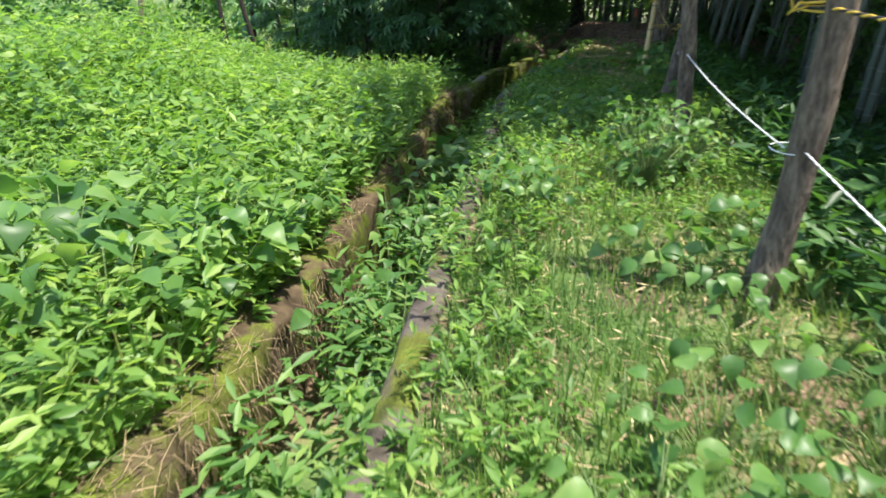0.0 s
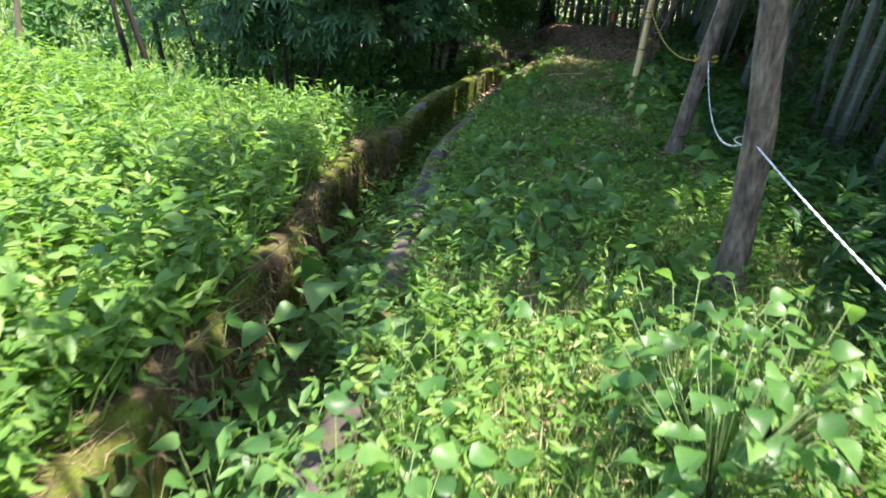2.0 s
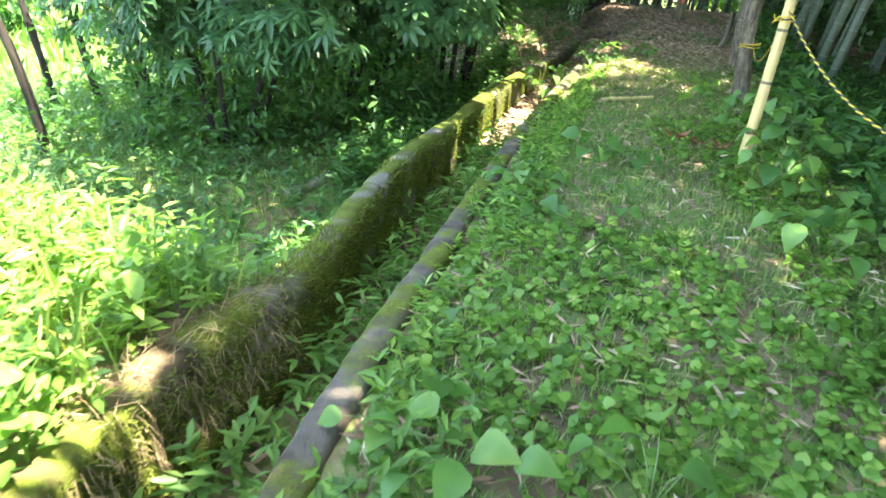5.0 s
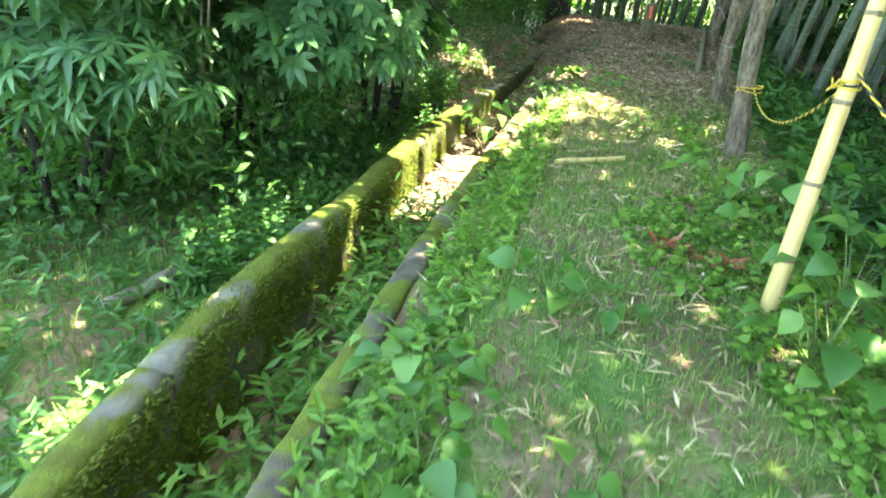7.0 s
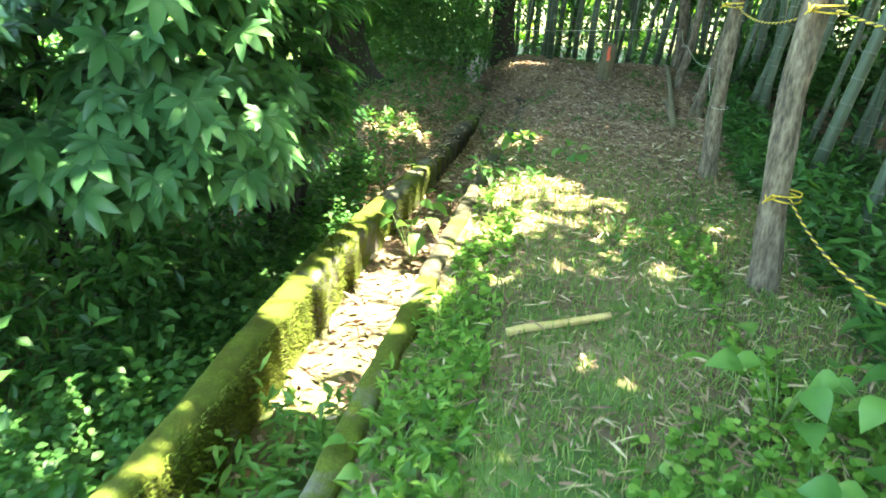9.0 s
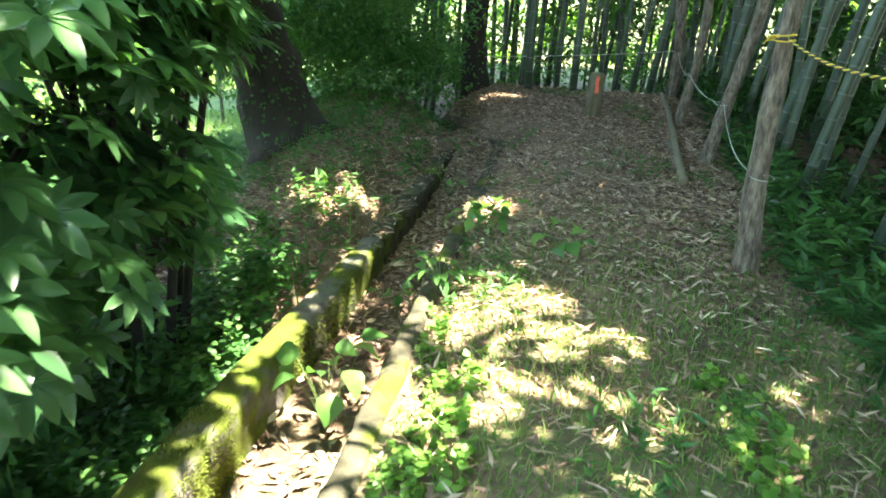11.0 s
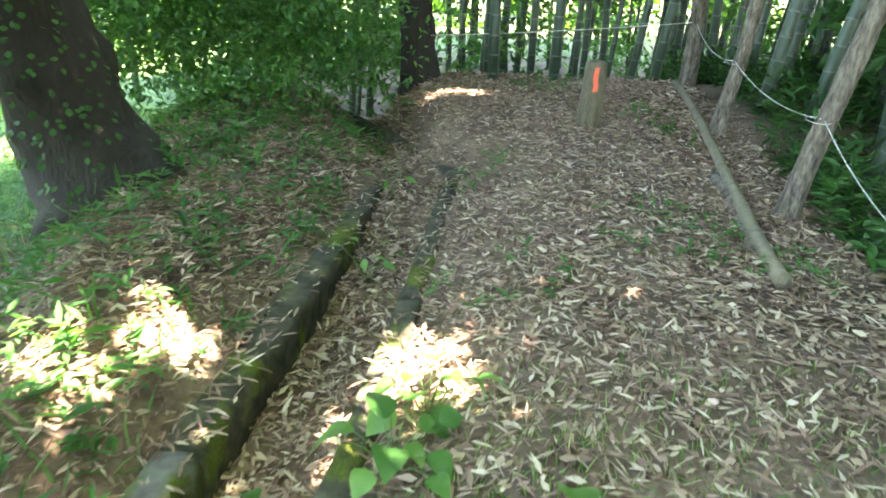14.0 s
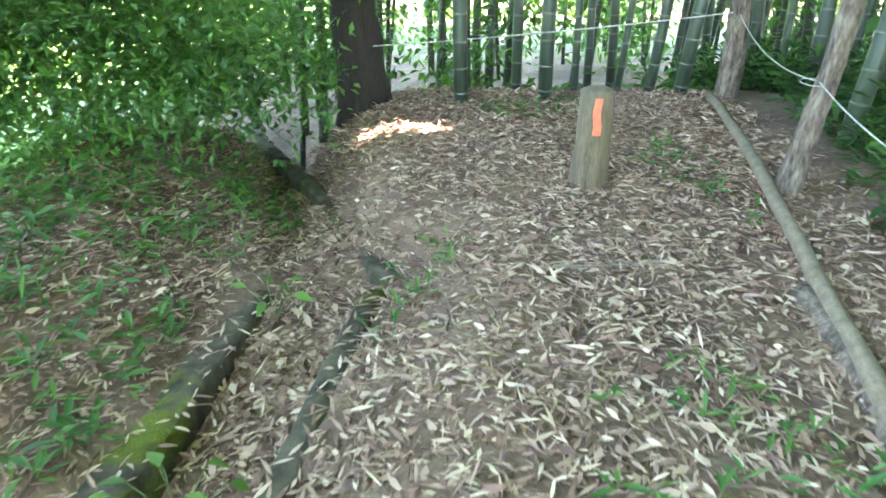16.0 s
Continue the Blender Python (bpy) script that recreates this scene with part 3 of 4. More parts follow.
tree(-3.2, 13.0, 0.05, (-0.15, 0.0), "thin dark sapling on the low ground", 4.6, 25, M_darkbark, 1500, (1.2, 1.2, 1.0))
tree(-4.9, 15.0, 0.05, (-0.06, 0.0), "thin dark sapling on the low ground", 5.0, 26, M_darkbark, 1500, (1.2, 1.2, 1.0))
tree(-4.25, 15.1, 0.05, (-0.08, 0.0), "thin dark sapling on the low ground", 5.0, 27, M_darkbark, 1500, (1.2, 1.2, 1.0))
tree(-7.2, 15.2, 0.06, (0.0, 0.0), "pale thin tree at the edge of the meadow", 5.0, 28, M_wood, 1500, (1.2, 1.2, 1.0))


# ---- broadleaf evergreen overhanging the wall ----
def evergreen(x, y, centre, size, n, label, template=PALM):
    root = tagged(new("evergreen_shrub"), label, "shrub")
    z = float(ground(x, y)) - 0.05
    root.location = (x, y, z)
    o = Vector((x, y, z))
    for j in range(7):
        a = j * 0.9 + 0.3
        tip = Vector(centre) - o + Vector((math.cos(a) * size[0] * 0.6, math.sin(a) * size[1] * 0.6, 0.5 * math.sin(j * 1.7)))
        base = Vector((0.16 * math.cos(a), 0.16 * math.sin(a), 0))
        mid = base.lerp(tip, 0.45) + Vector((0.05 * math.sin(j), 0.05 * math.cos(j), 0.25))
        part("stem", tube_mesh("stem", [base, base.lerp(mid, 0.5), mid, mid.lerp(tip, 0.55), tip], [0.035, 0.03, 0.026, 0.02, 0.008], M_darkbark, 8, 0.15, j), root)
    d = rng.normal(size=(n, 3))
    d[:, 2] = np.abs(d[:, 2]) * np.where(rng.random(n) < 0.4, -1, 1)
    d /= np.linalg.norm(d, axis=1)[:, None]
    d = np.sign(d) * np.abs(d) ** 0.62
    at = np.asarray(centre) - np.asarray(o) + d * np.asarray(size) * rng.uniform(0.55, 1.0, (n, 1)) * (1 + 0.14 * waves(d[:, 0:1] * 3, d[:, 1:2] * 3 + d[:, 2:3] * 2, 2.0))
    yaw = np.arctan2(d[:, 1], d[:, 0]) - math.pi / 2 + rng.normal(0, 0.35, n)
    v, f = strewn(template, at, yaw, rng.normal(-0.6, 0.3, n), rng.normal(0, 0.25, n), (s := rng.uniform(0.14, 0.235, n)), s)
    part("crown", mesh_of("crown", v, f, M_glossy), root, "big glossy hand-shaped leaves")
    return root


evergreen(-0.9, 15.6, (-0.12, 15.3, 1.08), (1.2, 1.45, 0.9), 2100, "large evergreen shrub with glossy hand-shaped leaves beside the wall")
evergreen(0.15, 16.75, (0.5, 16.5, 1.5), (0.58, 0.5, 0.35), 190, "evergreen shrub with big hand-shaped leaves at the wall")
evergreen(-1.5, 13.8, (-1.3, 13.8, 0.9), (1.35, 1.1, 0.9), 1600, "large evergreen shrub with long drooping glossy leaves on the low ground", WHORL)
evergreen(-3.4, 15.2, (-3.3, 15.2, 1.0), (1.4, 1.3, 1.2), 900, "large evergreen shrub with glossy dark leaves on the low ground", WHORL)
evergreen(-0.9, 18.6, (-1.0, 18.6, 1.9), (1.3, 1.4, 1.0), 600, "evergreen shrub with glossy leaves behind the mound")


# ---- bamboo ----
def bamboo(height, r, seed, label):
    root = tagged(new("bamboo"), label, "bamboo", "bamboo grove")
    me = tube_mesh("culm", [(0.02 * math.sin(k * 0.7 + seed), 0.02 * math.cos(k * 0.9 + seed), k * height / 14) for k in range(15)], [r * (1 - 0.6 * k / 14) for k in range(15)], M_culm, 12)
    part("culm", me, root)
    z = 0.12
    while z < 3.2:
        k = z / height * 14
        a = int(k)
        p = Vector((0.02 * math.sin(a * 0.7 + seed), 0.02 * math.cos(a * 0.9 + seed), 0)).lerp(Vector((0.02 * math.sin((a + 1) * 0.7 + seed), 0.02 * math.cos((a + 1) * 0.9 + seed), 0)), k - a)
        rr = r * (1 - 0.6 * k / 14)
        part("node_ring", tube_mesh("node_ring", [(p.x, p.y, z - 0.012), (p.x, p.y, z), (p.x, p.y, z + 0.01)], [rr * 0.99, rr * 1.07, rr * 0.99], M_node, 12), root)
        z += 0.2 + 0.03 * z
    v, f = crown(1500, (0, 0, height * 0.78), (1.35, 1.35, height * 0.26), 0.21, 0.6, 30, 0.1)
    part("crown", mesh_of("crown", v, f, M_bamleaf, False), root, "feathery bamboo leaves")
    return root


kinds = [bamboo(8.0, 0.05, 1, "tall green-grey bamboo culm with pale node rings"), bamboo(8.6, 0.062, 2, "thick grey-green bamboo culm with pale node rings"), bamboo(7.2, 0.036, 3, "slim dark green bamboo culm in the grove")]
BAMBOO = [(2.62, 24.0, 1, 0.0), (3.34, 24.15, 1, 0.0), (5.12, 22.7, 1, 0.12), (5.35, 22.2, 0, 0.16), (5.5, 23.3, 1, 0.1), (4.3, 24.7, 0, 0.12), (4.05, 24.9, 2, 0.1), (3.65, 24.8, 2, 0.02), (3.1, 24.9, 0, 0.03), (4.6, 24.6, 1, 0.1), (5.2, 20.9, 1, 0.18), (5.05, 19.6, 0, 0.16), (5.0, 18.0, 1, 0.15), (4.75, 16.4, 0, 0.16), (4.9, 14.6, 1, 0.14)]
for _ in range(95):
    y = rng.uniform(8.5, 31)
    x = rng.uniform(4.9 + 0.02 * (y - 5), 9.0)
    BAMBOO.append((x, y, int(rng.integers(0, 3)), rng.normal(0.1, 0.05)))
for _ in range(44):
    BAMBOO.append((rng.uniform(6.2, 9.5), rng.uniform(2.5, 8.5), int(rng.integers(0, 3)), rng.normal(0.1, 0.05)))
for _ in range(62):
    BAMBOO.append((rng.uniform(0.5, 9.0), rng.uniform(25.2, 33), int(rng.integers(0, 3)), rng.normal(0.02, 0.05)))
for _ in range(14):
    BAMBOO.append((rng.uniform(-3.5, 0.3), rng.uniform(24.5, 30), int(rng.integers(0, 3)), rng.normal(0.0, 0.06)))
for k, (x, y, kind, lean) in enumerate(BAMBOO):
    m = pose(x, y, float(ground(x, y)) - 0.03, math.degrees(rng.normal(0, 0.03)), math.degrees(lean))
    m = m @ pose(0, 0, 0, 0, 0, rng.uniform(0, 360))
    copy_thing(kinds[kind], m)
for k, (x, y) in enumerate(((6.2, 9.0), (5.6, 24.4), (7.0, 12.0))):
    kinds[k].matrix_basis = pose(x, y, float(ground(x, y)) - 0.03, 0, 5, 40 * k)


# ---- dry bamboo pole, ropes ----
def bamboo_pole(a, b, r):
    a, b = Vector(a), Vector(b)
    root = tagged(new("bamboo_pole"), "dry yellow bamboo pole stuck upright, rope tied round it", "pole")
    n = 10
    part("pole", tube_mesh("pole", [a.lerp(b, k / n) for k in range(n + 1)], [r * (1 - 0.25 * k / n) for k in range(n + 1)], M_pole, 14, 0.03), root)
    for k in range(1, 7):
        p, d = a.lerp(b, k / 6.5), (b - a).normalized()
        rr = r * (1 - 0.25 * k / 6.5)
        part("node_ring", tube_mesh("node_ring", [p - d * 0.012, p, p + d * 0.01], [rr * 0.98, rr * 1.09, rr * 0.98], M_wood, 14), root)
    return root


bamboo_pole((3.22, 12.2, 0.02), (3.34, 12.45, 2.1), 0.037)


def rope(a, b, sag, colours, label, r=0.0045, knots=()):
    """Two twisted strands hung between two points, wound round the trunks at its knots (x, y, z, radius)."""
    a, b = Vector(a), Vector(b)
    root = tagged(new("rope"), label, "rope", "rope fence")
    length = (b - a).length
    n = max(24, int(length / 0.02))
    for s in range(2):
        pts = []
        for k in range(n + 1):
            u = k / n
            p = a.lerp(b, u) + Vector((0, 0, -4 * sag * u * (1 - u)))
            w = u * length / 0.05 * math.pi + s * math.pi
            pts.append(p + Vector((math.cos(w), 0.3 * math.cos(w), math.sin(w))) * r * 0.8)
        part("strand", tube_mesh("strand", pts, [r] * len(pts), colours[s], 5), root)
    for x, y, z, rr in knots:
        for j in range(1 if colours[0] in (M_white, M_grey) else 3):
            ring = [(x + math.cos(t) * (rr + r), y + math.sin(t) * (rr + r), z + 0.011 * (j - 1) + 0.007 * math.sin(t + j)) for t in np.linspace(0, 2 * math.pi, 20)]
            part("winding", tube_mesh("winding", ring, [r] * 20, colours[j % 2], 5), root)
        for j in range(0 if colours[0] in (M_white, M_grey) else 2):
            e = [(x - rr * 0.8, y - rr * 0.75, z), (x - rr - 0.015 - 0.02 * j, y - rr, z + 0.012 - 0.03 * j), (x - rr - 0.05, y - rr - 0.02 * j, z - 0.03 + 0.05 * j)]
            part("loose_end", tube_mesh("loose_end", e, [r, r, r * 0.8], colours[0], 5), root)
    return root


W, YB, G = (M_white, M_white), (M_yellow, M_black), (M_grey, M_grey)
rope((3.75, 1.2, 0.62), (3.36, 4.42, 0.8), 0.06, W, "white twisted rope slung between trunks", 0.0024, knots=[(3.33, 4.46, 0.8, 0.066)])
rope((3.3, 4.42, 0.8), (3.2, 6.95, 0.87), 0.03, W, "white twisted rope slung between trunks", 0.0024, knots=[(3.21, 7.02, 0.87, 0.062)])
rope((3.2, 7.0, 0.87), (3.46, 9.5, 0.89), 0.22, W, "white twisted rope slung between trunks", 0.0024)
rope((3.48, 9.57, 0.9), (3.28, 12.35, 1.12), 0.2, YB, "yellow and black rope slung between trunk and pole", knots=[(3.47, 9.57, 0.9, 0.06), (3.285, 12.33, 1.05, 0.036)])
rope((3.29, 12.35, 1.05), (3.59, 14.85, 0.56), 0.2, YB, "yellow and black rope sagging between pole and trunk", knots=[(3.58, 14.9, 0.56, 0.076)])
rope((3.32, 12.35, 1.5), (3.56, 14.85, 1.46), 0.06, YB, "yellow and black rope tied high between pole and trunk", knots=[(3.55, 14.9, 1.46, 0.074)])
rope((3.55, 14.95, 1.46), (3.79, 17.25, 1.37), 0.1, YB, "yellow and black rope tied high between trunks", knots=[(3.78, 17.3, 1.37, 0.066)])
rope((3.75, 1.2, 1.3), (3.33, 4.42, 1.28), 0.05, YB, "yellow and black rope tied high on a trunk", knots=[(3.33, 4.46, 1.28, 0.066)])
rope((3.85, 17.3, 0.58), (4.44, 20.2, 0.55), 0.18, G, "thin grey rope sagging between trunks", 0.0027, knots=[(3.84, 17.3, 0.58, 0.066)])
rope((4.44, 20.25, 0.55), (4.5, 21.9, 0.62), 0.08, G, "thin grey rope sagging between trunks", 0.0027, knots=[(4.44, 20.27, 0.55, 0.07), (4.5, 21.96, 0.62, 0.064)])
rope((4.5, 21.95, 0.62), (4.87, 24.25, 0.7), 0.1, G, "thin grey rope sagging between trunks", 0.0027)
rope((1.9, 23.9, 0.5), (4.85, 24.2, 0.7), 0.02, G, "thin pale rope strung across the end of the walk", 0.004)


# ---- stump, log edge, sticks ----
stump = tagged(new("stump"), "weathered mossy wooden stump with an orange paint mark", "stump")
sz = float(ground(3.4, 22.05))
stump.location = (3.4, 22.05, sz - 0.05)
part("stump_body", tube_mesh("stump_body", [(0, 0, 0), (0, 0, 0.1), (0.005, 0, 0.3), (0.01, 0, 0.5), (0.012, 0, 0.585), (0.012, 0, 0.6)], [0.125, 0.108, 0.1, 0.092, 0.085, 0.06], M_stump, 18, 0.16, 5), stump)
mark = []
for k in range(5):
    h = 0.36 + 0.05 * k
    for j in range(3):
        a = radians(-105 + 12 * j + 3 * math.sin(k * 2))
        mark.append((0.01 + math.cos(a) * (0.106 - 0.01 * k / 4), math.sin(a) * (0.106 - 0.01 * k / 4), h))
part("paint_mark", mesh_of("paint_mark", mark, [(3 * k + j, 3 * k + j + 1, 3 * k + j + 4, 3 * k + j + 3) for k in range(4) for j in range(2)], M_orange), stump, "faded orange paint stripe")


def lying(name, label, category, a, b, r, material, lift=0.0, bend=0.0, taper=0.8, seed=1):
    """A stick or log that follows the ground."""
    n = 14
    pts, rad = [], []
    for k in range(n + 1):
        u = k / n
        x, y = a[0] + (b[0] - a[0]) * u, a[1] + (b[1] - a[1]) * u
        x += bend * math.sin(u * math.pi)
        pts.append((x, y, float(ground(x, y)) + r * 0.6 + lift))
        rad.append(r * (1 - (1 - taper) * u))
    return tagged(new(name, tube_mesh(name, pts, rad, material, 9, 0.2, seed)), label, category)


lying("edge_log", "long grey-green fallen bamboo edging the path", "log", (3.92, 19.2), (4.66, 24.0), 0.042, M_wood, 0.03, 0.02)
lying("rotten_log", "dark rotten log half buried at the path edge", "log", (4.0, 19.7), (4.14, 20.9), 0.06, M_bark, -0.02, 0.03)
lying("split_bamboo", "dry split bamboo stick lying in the grass", "stick", (2.24, 14.12), (2.72, 14.32), 0.02, M_pole, 0.01, 0, 0.9)
lying("branch", "grey fallen branch on the low ground beside the wall", "branch", (-0.25, 12.5), (0.1, 13.9), 0.05, M_deadwood, 0.02, 0.05)
lying("stick", "dark short stick lying on dry leaves", "stick", (3.12, 21.1), (3.7, 21.2), 0.012, M_deadwood, 0.0, 0.02)
lying("stick", "thin pale stick lying on the grass", "stick", (2.62, 8.8), (2.78, 8.6), 0.012, M_pole, 0.03)
lying("stick", "thin pale twig bridging the channel edge", "stick", (1.5, 21.2), (1.85, 21.75), 0.008, M_wood, 0.12)
for k in range(16):
    x, y, a = rng.uniform(2.1, 4.0), rng.uniform(8, 22), rng.uniform(0, 6.3)
    d = rng.uniform(0.08, 0.22)
    lying("stick", "thin dry twig lying on the path", "stick", (x, y), (x + d * math.cos(a), y + d * math.sin(a)), rng.uniform(0.004, 0.008), M_wood, 0.02, 0.01, 0.5, k)


def hanging(pts, label):
    return tagged(new("hanging_vine", tube_mesh("hanging_vine", pts, [0.009] * (len(pts) - 1) + [0.004], M_deadwood, 6, 0.3)), label, "vine")


hanging([(-0.25, 13.9, 1.3), (-0.28, 13.9, 0.8), (-0.3, 13.85, 0.35), (-0.5, 13.8, 0.1), (-0.62, 13.75, -0.25)], "thin pale dead vine hanging from the evergreen shrub")
hanging([(-0.2, 13.95, 1.3), (-0.24, 13.9, 0.7), (-0.34, 13.9, 0.2), (-0.37, 13.9, -0.05)], "thin pale dead vine hanging from the evergreen shrub")


# ---- plants with single large leaves ----
def big_leaf_mesh(template, name, material):
    v, f = template
    return mesh_of(name, v * np.array([1, 1, 1]), f, material)


LEAF = big_leaf_mesh(strip([0.12, 0.4, 0.42, 0.33, 0.17], [0, 0.06, 0.08, 0.03, -0.08], 0.28), "leaf", M_vine)
NARROW = big_leaf_mesh(strip([0.04, 0.2, 0.22, 0.12], [0, 0.05, 0.05, 0.0], 0.3), "leaf", M_vine)


def vine_plant(x, y, n, size, label, leaf=LEAF, height=0.2, spread=0.16, base=None, low=0.6):
    root = tagged(new("leafy_plant"), label, "plant", "broad-leaved vine shoots")
    z = float(ground(x, y)) if base is None else base
    root.location = (x, y, z)
    for k in range(n):
        a = k * 2.4 + rng.uniform(-0.4, 0.4)
        d = spread * math.sqrt((k + 0.5) / n)
        h = height * rng.uniform(low, 1.1)
        tip = Vector((d * math.cos(a), d * math.sin(a), h))
        part("stem", tube_mesh("stem", [(0, 0, -0.02), tip * 0.5 + Vector((0, 0, 0.03)), tip], [0.003, 0.0025, 0.0015], M_stem, 4), root)
        ob = part("leaf", leaf, root)
        s = size * rng.uniform(0.75, 1.15)
        ob.matrix_basis = Matrix.LocRotScale(tip, Euler((rng.normal(-0.3, 0.35), rng.normal(0, 0.35), a - math.pi / 2)), (s, s, s))
    return root


BROAD, SLIM = "green broad-leaved vine shoot on the path", "bright green narrow-leaved shoot at the channel edge"
vine_plant(1.97, 16.85, 16, 0.13, SLIM, NARROW, 0.2, 0.15)
vine_plant(2.15, 17.95, 12, 0.13, BROAD, LEAF, 0.2, 0.2)
vine_plant(2.25, 18.25, 9, 0.12, BROAD, LEAF, 0.2, 0.18)
vine_plant(1.72, 17.9, 5, 0.12, BROAD, LEAF, 0.3, 0.12)
vine_plant(2.72, 17.4, 8, 0.13, BROAD, LEAF, 0.12, 0.2)
vine_plant(1.5, 16.0, 10, 0.15, BROAD, LEAF, 0.5, 0.2)
vine_plant(1.62, 17.35, 6, 0.11, BROAD, LEAF, 0.25, 0.15)
vine_plant(1.75, 20.0, 9, 0.1, SLIM, NARROW, 0.3, 0.2)
vine_plant(1.75, 21.2, 6, 0.09, SLIM, NARROW, 0.2, 0.15)
vine_plant(2.02, 10.9, 9, 0.11, BROAD, LEAF, 0.14, 0.2)
vine_plant(1.9, 11.4, 9, 0.12, BROAD, LEAF, 0.14, 0.2)
vine_plant(2.3, 12.0, 8, 0.12, BROAD, LEAF, 0.12, 0.2)
vine_plant(2.5, 11.9, 7, 0.1, BROAD, LEAF, 0.12, 0.16)
vine_plant(2.45, 10.9, 4, 0.11, BROAD, LEAF, 0.08, 0.1)
vine_plant(3.3, 11.8, 12, 0.13, BROAD, LEAF, 0.3, 0.25)
vine_plant(3.55, 12.3, 14, 0.14, BROAD, LEAF, 0.35, 0.3)
vine_plant(3.25, 13.6, 12, 0.13, BROAD, LEAF, 0.25, 0.3)
vine_plant(3.6, 13.4, 12, 0.14, BROAD, LEAF, 0.35, 0.3)
vine_plant(0.75, 10.35, 12, 0.15, BROAD, LEAF, 0.3, 0.25)
vine_plant(0.6, 10.7, 10, 0.14, BROAD, LEAF, 0.35, 0.25)
vine_plant(2.05, 8.9, 8, 0.13, BROAD, LEAF, 0.12, 0.2)
vine_plant(2.55, 8.9, 8, 0.13, BROAD, LEAF, 0.14, 0.22)
vine_plant(2.9, 8.5, 9, 0.13, BROAD, LEAF, 0.15, 0.25)
vine_plant(3.0, 7.9, 10, 0.14, BROAD, LEAF, 0.2, 0.25)
for k in range(16):
    y = rng.uniform(6.2, 8.2)
    vine_plant(rng.uniform(1.9, 3.2), y, 9, 0.11, BROAD, LEAF, 0.13, 0.25)
for x, y in ((2.95, 5.68), (3.15, 5.95), (2.9, 5.95)):
    vine_plant(x, y, 80, 0.065, "small leafy bush standing on the path", LEAF, 0.42, 0.24, low=0.15)
for k in range(10):
    y = rng.uniform(4.0, 6.0)
    vine_plant(rng.uniform(float(left_edge(y)) + 0.05, float(right_edge(y))), y, 12, 0.085, "broad-leaved vine shoot growing in the channel", LEAF, 0.5, 0.22)
for k in range(10):
    y = rng.uniform(4.4, 6.1)
    vine_plant(float(right_edge(y)) + rng.uniform(0.15, 0.5), y, 12, 0.075, BROAD, LEAF, 0.2, 0.22)
for k in range(4):
    y = rng.uniform(3.9, 4.9)
    vine_plant(float(left_edge(y)) - 0.28, y, 14, 0.09, "tall bright green broad-leaved weed in the field", LEAF, 0.4, 0.3)
for k in range(9):
    y = rng.uniform(8.6, 13.8)
    vine_plant(rng.uniform(3.2, 3.75), y, 11, 0.13, BROAD, LEAF, 0.2, 0.26)
for k in range(6):
    y = rng.uniform(8.6, 13.5)
    vine_plant(float(right_edge(y)) + rng.uniform(0.2, 0.5), y, 6, 0.085, BROAD, LEAF, 0.1, 0.2)
for k in range(7):
    vine_plant(rng.uniform(1.2, 1.7), rng.uniform(6.0, 8.0), 8, 0.14, "broad-leaved vine shoot growing in the channel", LEAF, 0.5, 0.2)
for k in range(14):
    x, y = rng.uniform(0.2, 1.25), rng.uniform(2.6, 4.2)
    vine_plant(x, y, 10, 0.15, "tall bright green broad-leaved weed in the field", LEAF, 0.42, 0.22)
for k in range(22):
    vine_plant(rng.uniform(2.75, 3.75), rng.uniform(2.6, 5.2), 13, 0.085, BROAD, LEAF, 0.16, 0.24)
LEAFLET = big_leaf_mesh(LANCE, "leaflet", M_redleaf)
for x, y in ((2.89, 12.68), (3.1, 12.6)):
    frond = tagged(new("dead_frond"), "curled red-brown dead frond on the grass", "dead leaf")
    frond.location = (x, y, float(ground(x, y)) + 0.03)
    for k in range(22):
        ob = part("leaflet", LEAFLET, frond)
        size = rng.uniform(0.06, 0.1)
        ob.matrix_basis = Matrix.LocRotScale((rng.normal(0, 0.05), rng.normal(0, 0.035), rng.uniform(0, 0.02)), Euler((rng.normal(0.1, 0.3), rng.normal(0, 0.4), rng.uniform(0, 6.3))), (size, size, size))


# ---- growth that nobody could count ----
def stuff(name, pieces, material, label, category="plants", smooth=True):
    v, f = joined(pieces)
    return tagged(new(name, mesh_of(name, v, f, material, smooth)), label, category, kind="stuff")


def weeds(x, y, h, per, leaf, width, template=LANCE, droop=0.2, base=None):
    """Leafy shoots: leaves set round each stem from low to high."""
    n = len(x)
    z = ground(x, y) if base is None else base
    lean = rng.normal(0, 0.18, (n, 2))
    out = []
    for j in range(per):
        u = 0.25 + 0.75 * (j + 0.5) / per
        hh = h * u * rng.uniform(0.9, 1.1, n)
        at = np.stack([x + lean[:, 0] * hh, y + lean[:, 1] * hh, z + hh], 1)
        s = leaf * rng.uniform(0.65, 1.25, n) * (1.15 - 0.5 * abs(u - 0.55))
        out.append(strewn(template, at, j * 2.4 + rng.uniform(0, 6.3, n), rng.normal(0.45 * u - droop, 0.3, n), rng.normal(0, 0.3, n), s, s * width))
    return out


def blades(x, y, h, width, lean=0.5, base=None):
    n = len(x)
    z = (ground(x, y) if base is None else base) - 0.005
    return strewn(BLADE, np.stack([x, y, z], 1), rng.uniform(0, 6.3, n), rng.uniform(1.5 - lean, 1.6, n), rng.normal(0, 0.3, n), h * rng.uniform(0.5, 1.2, n), width * rng.uniform(0.7, 1.3, n))


